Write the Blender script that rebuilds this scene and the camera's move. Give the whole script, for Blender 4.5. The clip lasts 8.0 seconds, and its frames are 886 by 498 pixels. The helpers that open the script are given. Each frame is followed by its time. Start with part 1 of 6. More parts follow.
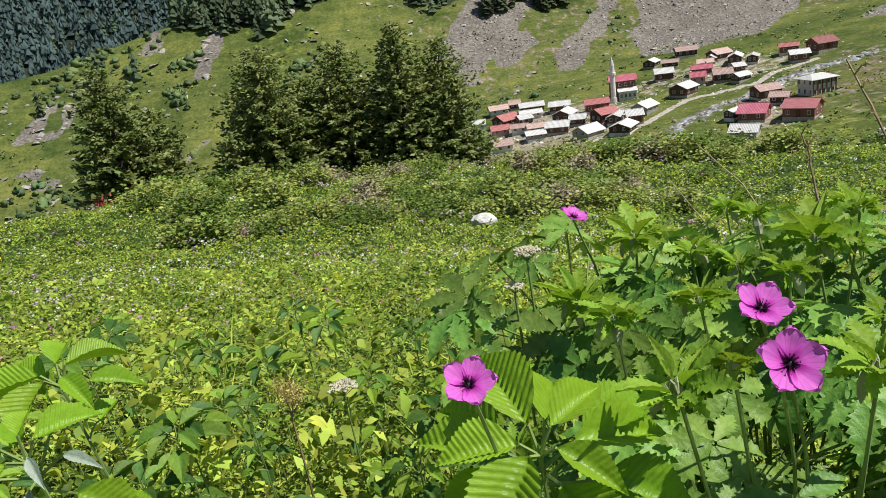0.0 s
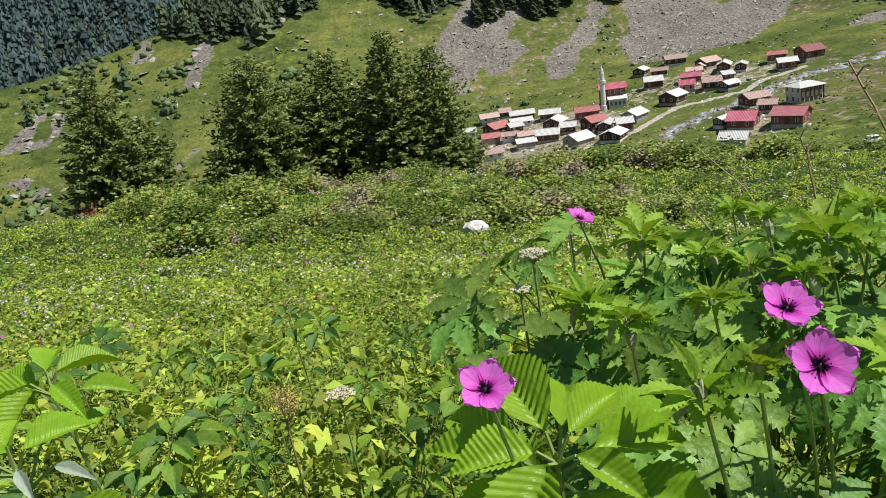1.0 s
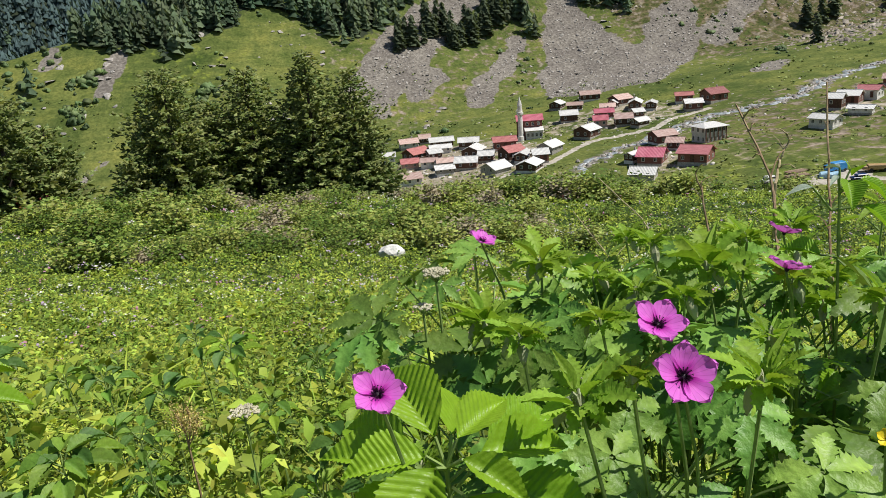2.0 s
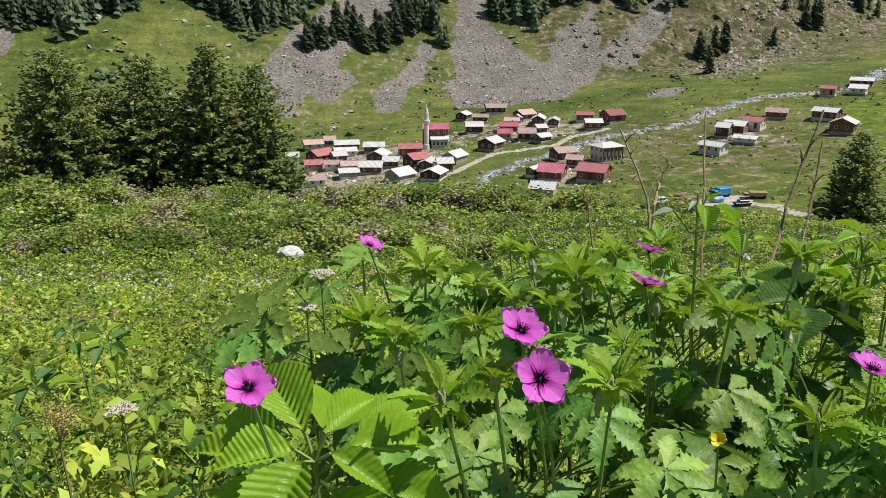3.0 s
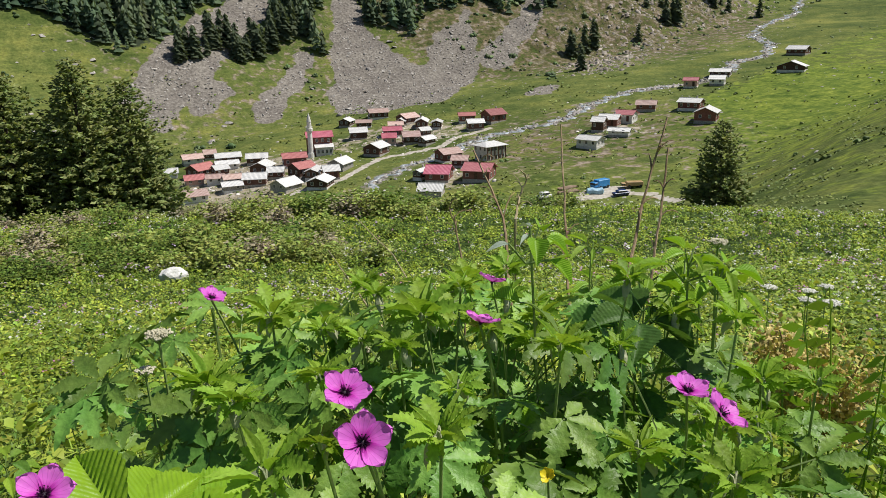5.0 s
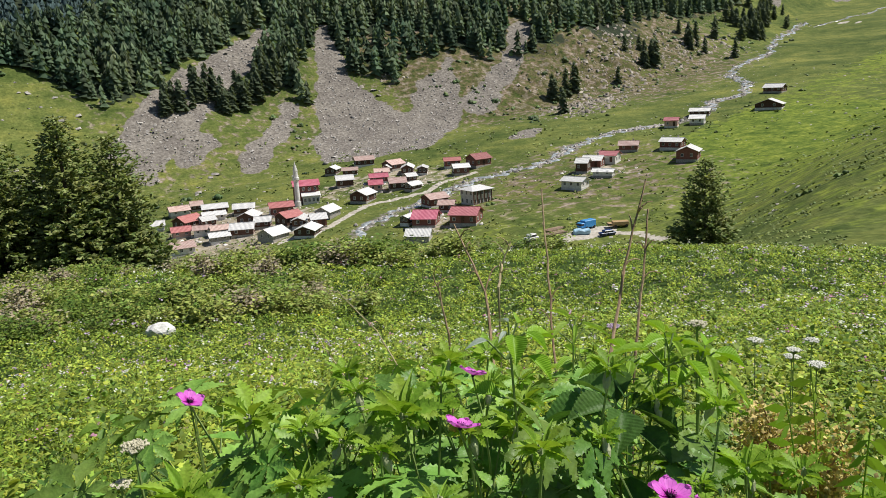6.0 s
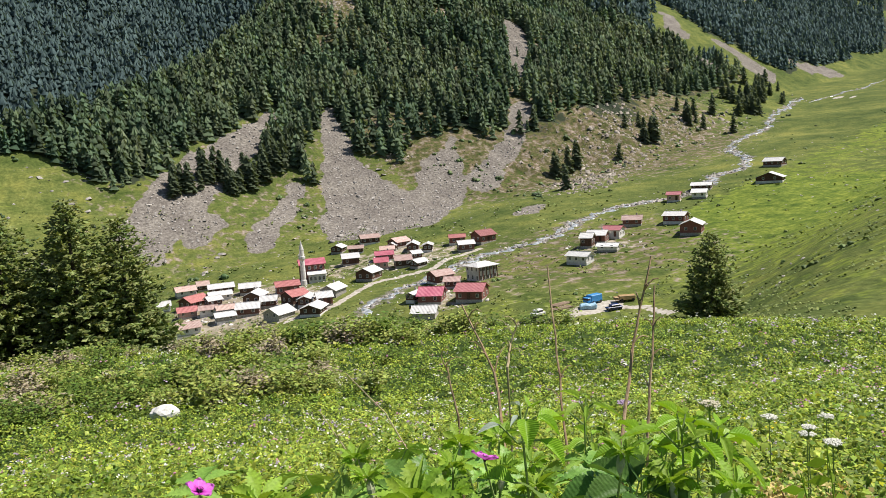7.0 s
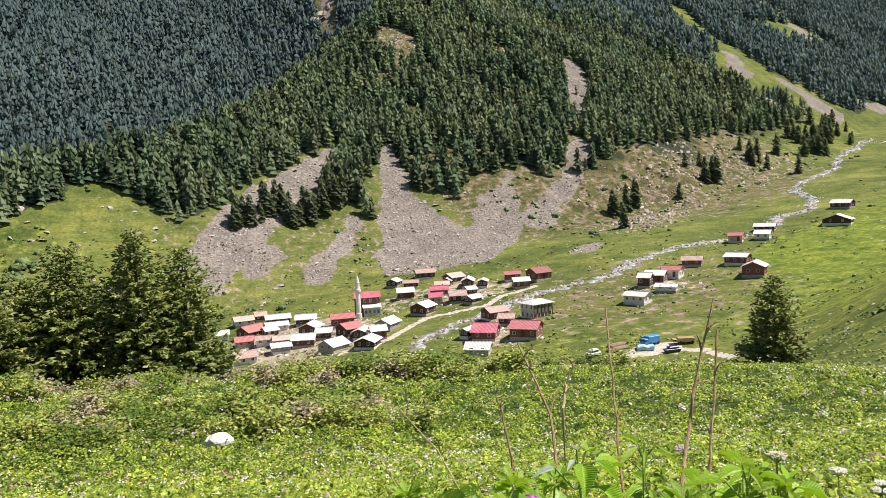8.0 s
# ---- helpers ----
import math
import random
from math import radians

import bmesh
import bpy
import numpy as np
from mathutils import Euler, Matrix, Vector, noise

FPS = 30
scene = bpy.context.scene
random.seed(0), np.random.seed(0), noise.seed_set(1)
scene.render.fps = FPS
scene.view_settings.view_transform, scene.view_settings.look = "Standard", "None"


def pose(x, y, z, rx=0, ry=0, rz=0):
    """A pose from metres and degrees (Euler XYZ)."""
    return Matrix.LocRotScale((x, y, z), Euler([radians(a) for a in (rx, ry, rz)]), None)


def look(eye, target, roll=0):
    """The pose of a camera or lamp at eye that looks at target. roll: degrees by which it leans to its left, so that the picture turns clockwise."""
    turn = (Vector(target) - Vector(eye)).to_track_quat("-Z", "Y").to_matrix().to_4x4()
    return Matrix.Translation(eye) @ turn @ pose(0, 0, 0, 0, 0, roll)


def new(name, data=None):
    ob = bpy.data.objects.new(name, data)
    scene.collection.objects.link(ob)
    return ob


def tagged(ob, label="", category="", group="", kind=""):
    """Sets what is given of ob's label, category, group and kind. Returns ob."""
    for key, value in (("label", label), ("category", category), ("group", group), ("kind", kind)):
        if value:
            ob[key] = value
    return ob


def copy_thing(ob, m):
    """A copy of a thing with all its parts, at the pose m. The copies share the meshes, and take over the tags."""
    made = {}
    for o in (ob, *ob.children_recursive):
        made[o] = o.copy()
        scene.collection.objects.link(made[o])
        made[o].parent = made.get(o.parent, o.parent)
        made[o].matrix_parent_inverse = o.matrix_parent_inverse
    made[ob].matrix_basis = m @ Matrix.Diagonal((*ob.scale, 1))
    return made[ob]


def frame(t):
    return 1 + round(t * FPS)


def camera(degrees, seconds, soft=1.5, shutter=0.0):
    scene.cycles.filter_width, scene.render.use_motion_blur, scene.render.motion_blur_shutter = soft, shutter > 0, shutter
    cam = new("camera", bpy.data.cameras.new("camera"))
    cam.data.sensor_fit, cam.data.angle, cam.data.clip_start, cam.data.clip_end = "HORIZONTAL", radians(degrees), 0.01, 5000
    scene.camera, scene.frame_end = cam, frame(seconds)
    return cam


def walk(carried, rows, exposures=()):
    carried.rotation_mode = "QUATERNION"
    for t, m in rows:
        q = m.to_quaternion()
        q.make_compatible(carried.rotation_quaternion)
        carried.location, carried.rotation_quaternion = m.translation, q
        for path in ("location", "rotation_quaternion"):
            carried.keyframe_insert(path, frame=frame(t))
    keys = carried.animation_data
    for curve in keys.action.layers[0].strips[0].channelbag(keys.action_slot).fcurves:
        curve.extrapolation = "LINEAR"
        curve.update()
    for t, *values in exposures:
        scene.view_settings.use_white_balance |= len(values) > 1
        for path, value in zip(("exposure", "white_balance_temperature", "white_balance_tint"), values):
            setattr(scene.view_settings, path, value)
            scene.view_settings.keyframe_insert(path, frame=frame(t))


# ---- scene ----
def aim(x, y, z, yaw, pitch, roll):
    return pose(x, y, z, 90 + pitch, 0, yaw) @ pose(0, 0, 0, 0, 0, roll)


cam = camera(60.0, 8.0, 0.8)
walk(cam, [
    (0, aim(0.000, 0.000, 1.400, 0.00, -18.30, -8.32)),
    (0.5, aim(-0.007, 0.013, 1.394, -0.04, -18.24, -8.79)),
    (1, aim(-0.013, 0.019, 1.390, -0.77, -17.82, -8.29)),
    (1.5, aim(-0.019, 0.018, 1.388, -3.42, -16.62, -7.04)),
    (1.7, aim(-0.010, 0.003, 1.391, -5.20, -16.66, -6.23)),
    (2.8, aim(0.001, -0.023, 1.390, -13.24, -16.58, -0.49)),
    (3, aim(0.006, -0.036, 1.397, -15.21, -16.55, 0.14)),
    (3.5, aim(0.010, -0.040, 1.401, -18.29, -16.48, 0.30)),
    (4, aim(0.032, -0.016, 1.396, -20.03, -16.54, -0.13)),
    (4.5, aim(0.051, -0.035, 1.399, -21.73, -16.57, -0.85)),
    (4.7, aim(0.053, -0.049, 1.410, -22.63, -16.55, -1.02)),
    (5.8, aim(0.079, -0.037, 1.489, -24.54, -14.03, -2.83)),
    (6, aim(0.078, -0.040, 1.490, -24.56, -13.04, -2.97)),
    (6.5, aim(0.070, -0.050, 1.496, -24.76, -10.10, -3.35)),
    (7, aim(0.071, -0.047, 1.500, -24.47, -7.31, -3.79)),
    (7.5, aim(0.068, -0.044, 1.502, -22.36, -5.33, -3.21)),
    (8, aim(0.070, -0.041, 1.501, -20.49, -4.40, -2.93)),
], exposures=[(0, 0.05, 6500, 10), (4.5, 0.0, 6500, 11), (6, 0.09, 6500, 11), (7, 0.31, 6600, 13), (8, 0.54, 6900, 17)])

# ---- light ----
SUN_AZ, SUN_EL = -105, 58  # degrees: to the right, a little behind, high
world = bpy.data.worlds.new("sky")
scene.world = world
world.use_nodes = True
wt = world.node_tree
sky = wt.nodes.new("ShaderNodeTexSky")
sky.sky_type = "NISHITA"
sky.sun_disc = False
sky.sun_elevation = radians(SUN_EL)
sky.sun_rotation = radians(-SUN_AZ)
sky.altitude = 1900
wt.links.new(sky.outputs[0], wt.nodes["Background"].inputs[0])
wt.nodes["Background"].inputs[1].default_value = 0.08
sun_data = bpy.data.lights.new("sun", "SUN")
sun_data.energy, sun_data.angle, sun_data.color = 4.8, radians(0.55), (1.0, 0.96, 0.88)
sun = new("sun", sun_data)
sun.matrix_world = look((0, 0, 60), Vector((0, 0, 60)) - Vector((-math.sin(radians(SUN_AZ)) * math.cos(radians(SUN_EL)), math.cos(radians(SUN_AZ)) * math.cos(radians(SUN_EL)), math.sin(radians(SUN_EL)))))

# ---- materials ----
def shader(name):
    m = bpy.data.materials.new(name)
    m.use_nodes = True
    return m, m.node_tree.nodes, m.node_tree.links, m.node_tree.nodes["Principled BSDF"]


def node(nodes, kind, **sockets):
    n = nodes.new(kind)
    for key, value in sockets.items():
        n.inputs[key.replace("_", " ")].default_value = value
    return n


def ramp(nodes, links, source, stops):
    r = nodes.new("ShaderNodeValToRGB")
    while len(r.color_ramp.elements) < len(stops):
        r.color_ramp.elements.new(0.5)
    for e, (at, c) in zip(r.color_ramp.elements, stops):
        e.position, e.color = at, (*c, 1)
    links.new(source, r.inputs[0])
    return r.outputs[0]


def blend(nodes, links, a, b, fac, kind="MIX"):
    m = nodes.new("ShaderNodeMix")
    m.data_type, m.blend_type = "RGBA", kind
    for sock, v in ((m.inputs[0], fac), (m.inputs[6], a), (m.inputs[7], b)):
        if isinstance(v, (tuple, list)):
            sock.default_value = (*v, 1) if len(v) == 3 else v
        elif isinstance(v, (int, float)):
            sock.default_value = v
        else:
            links.new(v, sock)
    return m.outputs[2]


def surface(name, dark, light, coarse=2.0, fine=20.0, rough=0.8, bump=0.3, metal=0.0, spread=0.0, glow_through=0.0, stretch=(1, 1, 1), island=False, ribs=0.0, grain=0.55, gloss=0.2):
    """Two scales of colour variation with relief; spread varies whole pieces; glow_through lets light pass, as through a leaf."""
    m, n, l, b = shader(name)
    at = n.new("ShaderNodeTexCoord")
    mapping = n.new("ShaderNodeMapping")
    mapping.inputs["Scale"].default_value = stretch
    l.new(at.outputs["Object"], mapping.inputs[0])
    big = node(n, "ShaderNodeTexNoise", Scale=coarse, Detail=4.0)
    small = node(n, "ShaderNodeTexNoise", Scale=fine, Detail=3.0)
    for t in (big, small):
        l.new(mapping.outputs[0], t.inputs["Vector"])
    c = ramp(n, l, big.outputs[0], [(0.3, dark), (0.7, light)])
    c = blend(n, l, c, ramp(n, l, small.outputs[0], [(0.25, (0.55, 0.55, 0.55)), (0.75, (1.25, 1.25, 1.25))]), grain, "MULTIPLY")
    if spread:
        source = n.new("ShaderNodeNewGeometry").outputs["Random Per Island"] if island else n.new("ShaderNodeObjectInfo").outputs["Random"]
        hsv = n.new("ShaderNodeHueSaturation")
        mr = node(n, "ShaderNodeMapRange", To_Min=1 - spread, To_Max=1 + spread)
        l.new(source, mr.inputs[0])
        l.new(mr.outputs[0], hsv.inputs["Value"])
        scr = node(n, "ShaderNodeMath")
        scr.operation = "MULTIPLY"
        scr.inputs[1].default_value = 37.7
        l.new(source, scr.inputs[0])
        fr = n.new("ShaderNodeMath")
        fr.operation = "FRACT"
        l.new(scr.outputs[0], fr.inputs[0])
        mr2 = node(n, "ShaderNodeMapRange", To_Min=0.5 - 0.05 * spread, To_Max=0.5 + 0.045 * spread)
        l.new(fr.outputs[0], mr2.inputs[0])
        l.new(mr2.outputs[0], hsv.inputs["Hue"])
        l.new(c, hsv.inputs["Color"])
        c = hsv.outputs[0]
    l.new(c, b.inputs["Base Color"])
    b.inputs["Roughness"].default_value = rough
    b.inputs["Metallic"].default_value = metal
    if glow_through:
        b.inputs["Specular IOR Level"].default_value = gloss
    if bump:
        bn = node(n, "ShaderNodeBump", Strength=bump, Distance=0.02)
        l.new(small.outputs[0], bn.inputs["Height"])
        l.new(bn.outputs[0], b.inputs["Normal"])
        if ribs:
            wv = node(n, "ShaderNodeTexWave", Scale=ribs)
            l.new(at.outputs["Object"], wv.inputs["Vector"])
            b2 = node(n, "ShaderNodeBump", Strength=0.8, Distance=0.06)
            l.new(wv.outputs["Fac"], b2.inputs["Height"])
            l.new(bn.outputs[0], b2.inputs["Normal"])
            l.new(b2.outputs[0], b.inputs["Normal"])
    if glow_through:
        tr = n.new("ShaderNodeBsdfTranslucent")
        l.new(blend(n, l, c, (1.25, 1.2, 0.5), 0.8, "MULTIPLY"), tr.inputs[0])
        mix = n.new("ShaderNodeMixShader")
        mix.inputs[0].default_value = glow_through
        l.new(b.outputs[0], mix.inputs[1])
        l.new(tr.outputs[0], mix.inputs[2])
        l.new(mix.outputs[0], n["Material Output"].inputs[0])
    return m


M = {
    "roof_red": surface("red_painted_sheet", (0.36, 0.11, 0.11), (0.5, 0.2, 0.19), 0.6, 8, 0.5, 0.15, stretch=(1, 6, 1), spread=0.25, ribs=0.8),
    "roof_salmon": surface("faded_red_sheet", (0.45, 0.27, 0.22), (0.66, 0.52, 0.46), 0.7, 8, 0.6, 0.15, stretch=(1, 6, 1), spread=0.2, ribs=0.8),
    "roof_pink": surface("pink_red_sheet", (0.48, 0.1, 0.15), (0.6, 0.19, 0.24), 0.6, 8, 0.5, 0.15, spread=0.1, ribs=0.8),
    "roof_white": surface("galvanised_sheet", (0.58, 0.57, 0.55), (0.84, 0.83, 0.8), 0.9, 9, 0.5, 0.15, metal=0.05, stretch=(1, 6, 1), spread=0.15, ribs=0.8),
    "timber": surface("dark_timber", (0.07, 0.032, 0.02), (0.16, 0.085, 0.055), 1.2, 9, 0.85, 0.4, stretch=(1, 1, 7), spread=0.35),
    "red_timber": surface("red_brown_timber", (0.17, 0.06, 0.045), (0.26, 0.11, 0.085), 1.2, 9, 0.85, 0.4, stretch=(1, 1, 7), spread=0.2),
    "plaster": surface("white_plaster", (0.66, 0.63, 0.58), (0.86, 0.84, 0.8), 0.8, 9, 0.85, 0.15, spread=0.1),
    "pink_plaster": surface("pink_plaster", (0.55, 0.33, 0.28), (0.68, 0.45, 0.38), 0.8, 9, 0.85, 0.15, spread=0.1),
    "masonry": surface("grey_masonry", (0.28, 0.26, 0.23), (0.5, 0.47, 0.42), 2.5, 14, 0.9, 0.5, spread=0.2),
    "glass_dark": surface("window_glass", (0.02, 0.025, 0.03), (0.05, 0.055, 0.06), 1, 5, 0.1, 0),
    "stone": surface("pale_stone", (0.22, 0.2, 0.18), (0.5, 0.47, 0.43), 1.2, 9, 0.9, 0.6, spread=0.3, island=True),
    "rubble": surface("village_rubble", (0.34, 0.31, 0.28), (0.74, 0.7, 0.65), 0.8, 6, 0.9, 0.4, spread=0.5, island=True),
    "crag": surface("ochre_rock", (0.2, 0.17, 0.14), (0.45, 0.4, 0.34), 0.4, 3, 0.9, 0.6, spread=0.3, island=True),
    "bush": surface("bush_leaf", (0.065, 0.115, 0.04), (0.15, 0.21, 0.065), 0.1, 3, 0.7, 0, spread=0.45, island=True),
    "low_bush": surface("low_bush_leaf", (0.075, 0.13, 0.03), (0.17, 0.22, 0.05), 0.1, 3, 0.7, 0, spread=0.4, island=True),
    "tussock": surface("tussock_grass", (0.11, 0.165, 0.035), (0.24, 0.29, 0.065), 0.06, 2, 0.75, 0, spread=0.3, island=True),
    "white_stone": surface("white_rock", (0.55, 0.54, 0.5), (0.85, 0.84, 0.8), 3, 22, 0.85, 0.5),
    "bark": surface("spruce_bark", (0.06, 0.045, 0.035), (0.15, 0.11, 0.085), 6, 30, 0.9, 0.8, stretch=(1, 1, 0.3)),
    "needles": surface("spruce_needles", (0.14, 0.21, 0.06), (0.33, 0.36, 0.14), 0.8, 9, 0.6, 0, spread=0.5, island=True, glow_through=0.3),
    "forest": surface("forest_needles", (0.085, 0.145, 0.085), (0.17, 0.215, 0.12), 0.02, 0.6, 0.8, 0, spread=0.5, island=True, glow_through=0.3),
    # Separate bluish tone: the far mountain's haze is mixed into the needle colour.
    "hazed_forest": surface("hazed_needles", (0.09, 0.144, 0.146), (0.122, 0.182, 0.178), 0.01, 0.6, 0.95, 0, spread=0.16, island=True, glow_through=0.3),
    "leaf": surface("meadow_leaf", (0.105, 0.2, 0.025), (0.43, 0.52, 0.085), 1.6, 40, 0.45, 0, spread=0.6, island=True, glow_through=0.15),
    "turf": surface("meadow_herb", (0.175, 0.29, 0.036), (0.6, 0.7, 0.12), 1.5, 14, 0.5, 0, spread=0.55, island=True, glow_through=0.38, gloss=0.2),
    # Darker copy of the meadow leaf, carrying painted shade between herbs; also on shrubs.
    "shade_leaf": surface("dark_shaded_herb", (0.08, 0.15, 0.024), (0.235, 0.32, 0.055), 1.4, 30, 0.5, 0, spread=0.45, island=True, glow_through=0.15),
    "shrub": surface("shrub_leaf", (0.19, 0.285, 0.055), (0.48, 0.5, 0.145), 1.3, 20, 0.5, 0, spread=0.55, island=True, glow_through=0.2),
    "dry_shrub": surface("withered_shrub_leaf", (0.26, 0.24, 0.13), (0.52, 0.44, 0.33), 1.3, 20, 0.7, 0, spread=0.45, island=True, glow_through=0.15),
    "red_leaf": surface("red_leaf", (0.22, 0.03, 0.03), (0.42, 0.09, 0.08), 0.8, 12, 0.6, 0, spread=0.5, island=True, glow_through=0.2),
    "white_petal": surface("white_petal", (0.74, 0.75, 0.66), (0.9, 0.9, 0.84), 2, 20, 0.6, 0, spread=0.15, island=True, glow_through=0.2),
    "violet_petal": surface("violet_petal", (0.42, 0.3, 0.48), (0.62, 0.5, 0.64), 2, 20, 0.6, 0, spread=0.3, island=True, glow_through=0.2),
    "pink_petal": surface("pale_pink_petal", (0.55, 0.22, 0.4), (0.65, 0.35, 0.45), 2, 20, 0.6, 0, spread=0.3, island=True, glow_through=0.2),
    "yellow_petal": surface("yellow_petal", (0.85, 0.66, 0.02), (0.92, 0.78, 0.05), 2, 20, 0.45, 0, glow_through=0.15),
    "water": surface("white_water", (0.12, 0.15, 0.16), (0.66, 0.7, 0.72), 0.7, 3, 0.25, 0.6),
    "rubber": surface("tyre_rubber", (0.02, 0.02, 0.02), (0.04, 0.04, 0.04), 4, 20, 0.85, 0.2),
    "blue_paint": surface("blue_paint", (0.04, 0.25, 0.58), (0.07, 0.33, 0.68), 0.8, 6, 0.4, 0.05),
    "pale_blue_paint": surface("pale_blue_sheet", (0.25, 0.45, 0.6), (0.4, 0.58, 0.7), 0.8, 6, 0.5, 0.2),
    "navy_paint": surface("navy_paint", (0.01, 0.03, 0.12), (0.02, 0.05, 0.18), 0.8, 6, 0.35, 0.05),
    "tan_paint": surface("tan_paint", (0.4, 0.25, 0.1), (0.52, 0.36, 0.18), 0.8, 6, 0.5, 0.05),
    "white_paint": surface("white_paint", (0.6, 0.6, 0.58), (0.8, 0.8, 0.78), 0.8, 6, 0.4, 0.05),
    "grey_paint": surface("grey_paint", (0.03, 0.03, 0.035), (0.06, 0.06, 0.065), 0.8, 6, 0.35, 0.05),
    "plank": surface("sawn_plank", (0.3, 0.2, 0.13), (0.5, 0.38, 0.27), 1.5, 12, 0.85, 0.3, stretch=(0.2, 3, 3), spread=0.3),
    "dirt": surface("dirt_road", (0.3, 0.26, 0.2), (0.5, 0.46, 0.39), 0.4, 6, 0.95, 0.4),
}


def land_material():
    """Grass with bare and stony parts; the amounts come from the land's own layers."""
    m, n, l, b = shader("mountain_ground")
    pos = n.new("ShaderNodeNewGeometry").outputs["Position"]
    def noise_at(scale, detail=5.0):
        t = node(n, "ShaderNodeTexNoise", Scale=scale, Detail=detail)
        l.new(pos, t.inputs["Vector"])
        return t.outputs[0]
    wide, mid, fine, tiny = noise_at(0.018), noise_at(0.09), noise_at(0.8), noise_at(3.0)
    band = noise_at(0.3, 6.0)
    flatten = n.new("ShaderNodeMapping")
    flatten.inputs["Scale"].default_value = (0.06, 0.06, 0.75)
    l.new(pos, flatten.inputs[0])
    ledge = node(n, "ShaderNodeTexNoise", Scale=1.0, Detail=5.0)
    l.new(flatten.outputs[0], ledge.inputs["Vector"])
    ledge = ledge.outputs[0]
    grass = ramp(n, l, wide, [(0.3, (0.088, 0.122, 0.036)), (0.5, (0.131, 0.162, 0.048)), (0.68, (0.188, 0.212, 0.064))])
    grass = blend(n, l, grass, ramp(n, l, mid, [(0.3, (0.5, 0.62, 0.5)), (0.5, (0.95, 0.95, 0.9)), (0.7, (1.35, 1.2, 1.05))]), 0.8, "MULTIPLY")
    grass = blend(n, l, grass, ramp(n, l, band, [(0.32, (0.6, 0.68, 0.6)), (0.5, (1.0, 1.0, 1.0)), (0.68, (1.25, 1.18, 1.15))]), 0.5, "MULTIPLY")
    grass = blend(n, l, grass, ramp(n, l, ledge, [(0.3, (0.62, 0.7, 0.6)), (0.5, (1.0, 1.0, 0.95)), (0.62, (1.15, 1.1, 1.0)), (0.72, (1.4, 1.25, 1.25))]), 0.5, "MULTIPLY")
    grass = blend(n, l, grass, ramp(n, l, fine, [(0.3, (0.45, 0.5, 0.45)), (0.7, (1.4, 1.35, 1.3))]), 0.6, "MULTIPLY")
    dry = ramp(n, l, band, [(0.3, (0.055, 0.075, 0.025)), (0.43, (0.11, 0.115, 0.045)), (0.52, (0.15, 0.125, 0.07)), (0.6, (0.24, 0.2, 0.155)), (0.7, (0.33, 0.28, 0.23))])
    dry = blend(n, l, dry, ramp(n, l, fine, [(0.3, (0.5, 0.52, 0.5)), (0.7, (1.4, 1.35, 1.35))]), 0.8, "MULTIPLY")
    dry = blend(n, l, dry, ramp(n, l, mid, [(0.35, (0.7, 0.8, 0.6)), (0.65, (1.15, 1.1, 1.1))]), 0.8, "MULTIPLY")
    # Forest litter, painted darker still for the shade among the trees.
    shaded_litter = ramp(n, l, band, [(0.3, (0.02, 0.03, 0.02)), (0.7, (0.05, 0.062, 0.035))])
    scree = ramp(n, l, fine, [(0.25, (0.11, 0.1, 0.087)), (0.5, (0.225, 0.206, 0.18)), (0.75, (0.36, 0.335, 0.297))])
    scree = blend(n, l, scree, ramp(n, l, mid, [(0.35, (0.75, 0.72, 0.72)), (0.65, (1.1, 1.08, 1.05))]), 0.8, "MULTIPLY")
    lush = ramp(n, l, band, [(0.3, (0.095, 0.145, 0.026)), (0.5, (0.155, 0.205, 0.036)), (0.7, (0.235, 0.275, 0.055))])
    lush = blend(n, l, lush, ramp(n, l, mid, [(0.34, (0.55, 0.66, 0.6)), (0.5, (1.0, 1.0, 0.95)), (0.68, (1.15, 1.12, 0.95))]), 0.7, "MULTIPLY")
    lush = blend(n, l, lush, ramp(n, l, ledge, [(0.34, (0.6, 0.7, 0.6)), (0.5, (1.0, 1.0, 0.95)), (0.68, (1.2, 1.15, 1.1))]), 0.2, "MULTIPLY")
    lush = blend(n, l, lush, ramp(n, l, fine, [(0.3, (0.5, 0.58, 0.5)), (0.7, (1.35, 1.3, 1.2))]), 0.7, "MULTIPLY")
    # Ground below the herbs, darkened in colour so the gaps look shaded.
    shaded_sod = ramp(n, l, tiny, [(0.3, (0.024, 0.046, 0.01)), (0.7, (0.065, 0.105, 0.024))])
    trodden = ramp(n, l, band, [(0.3, (0.2, 0.17, 0.1)), (0.5, (0.32, 0.28, 0.2)), (0.7, (0.45, 0.4, 0.32))])
    dirt = ramp(n, l, fine, [(0.3, (0.36, 0.32, 0.26)), (0.7, (0.58, 0.54, 0.47))])
    c = grass
    for layer, colour in (("lush", lush), ("dry", dry), ("wood", shaded_litter), ("shaded_sod", shaded_sod), ("trodden", trodden), ("scree", scree), ("dirt", dirt)):
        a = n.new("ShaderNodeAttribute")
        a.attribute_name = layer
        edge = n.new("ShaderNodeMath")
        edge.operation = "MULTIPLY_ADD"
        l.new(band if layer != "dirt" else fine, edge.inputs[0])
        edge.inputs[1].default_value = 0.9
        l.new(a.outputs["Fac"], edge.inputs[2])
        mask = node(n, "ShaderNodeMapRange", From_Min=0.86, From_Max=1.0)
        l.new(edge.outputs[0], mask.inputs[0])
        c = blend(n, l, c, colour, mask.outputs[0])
    l.new(c, b.inputs["Base Color"])
    b.inputs["Roughness"].default_value = 0.95
    b.inputs["Specular IOR Level"].default_value = 0.1
    bn = node(n, "ShaderNodeBump", Strength=0.6, Distance=0.5)
    l.new(fine, bn.inputs["Height"])
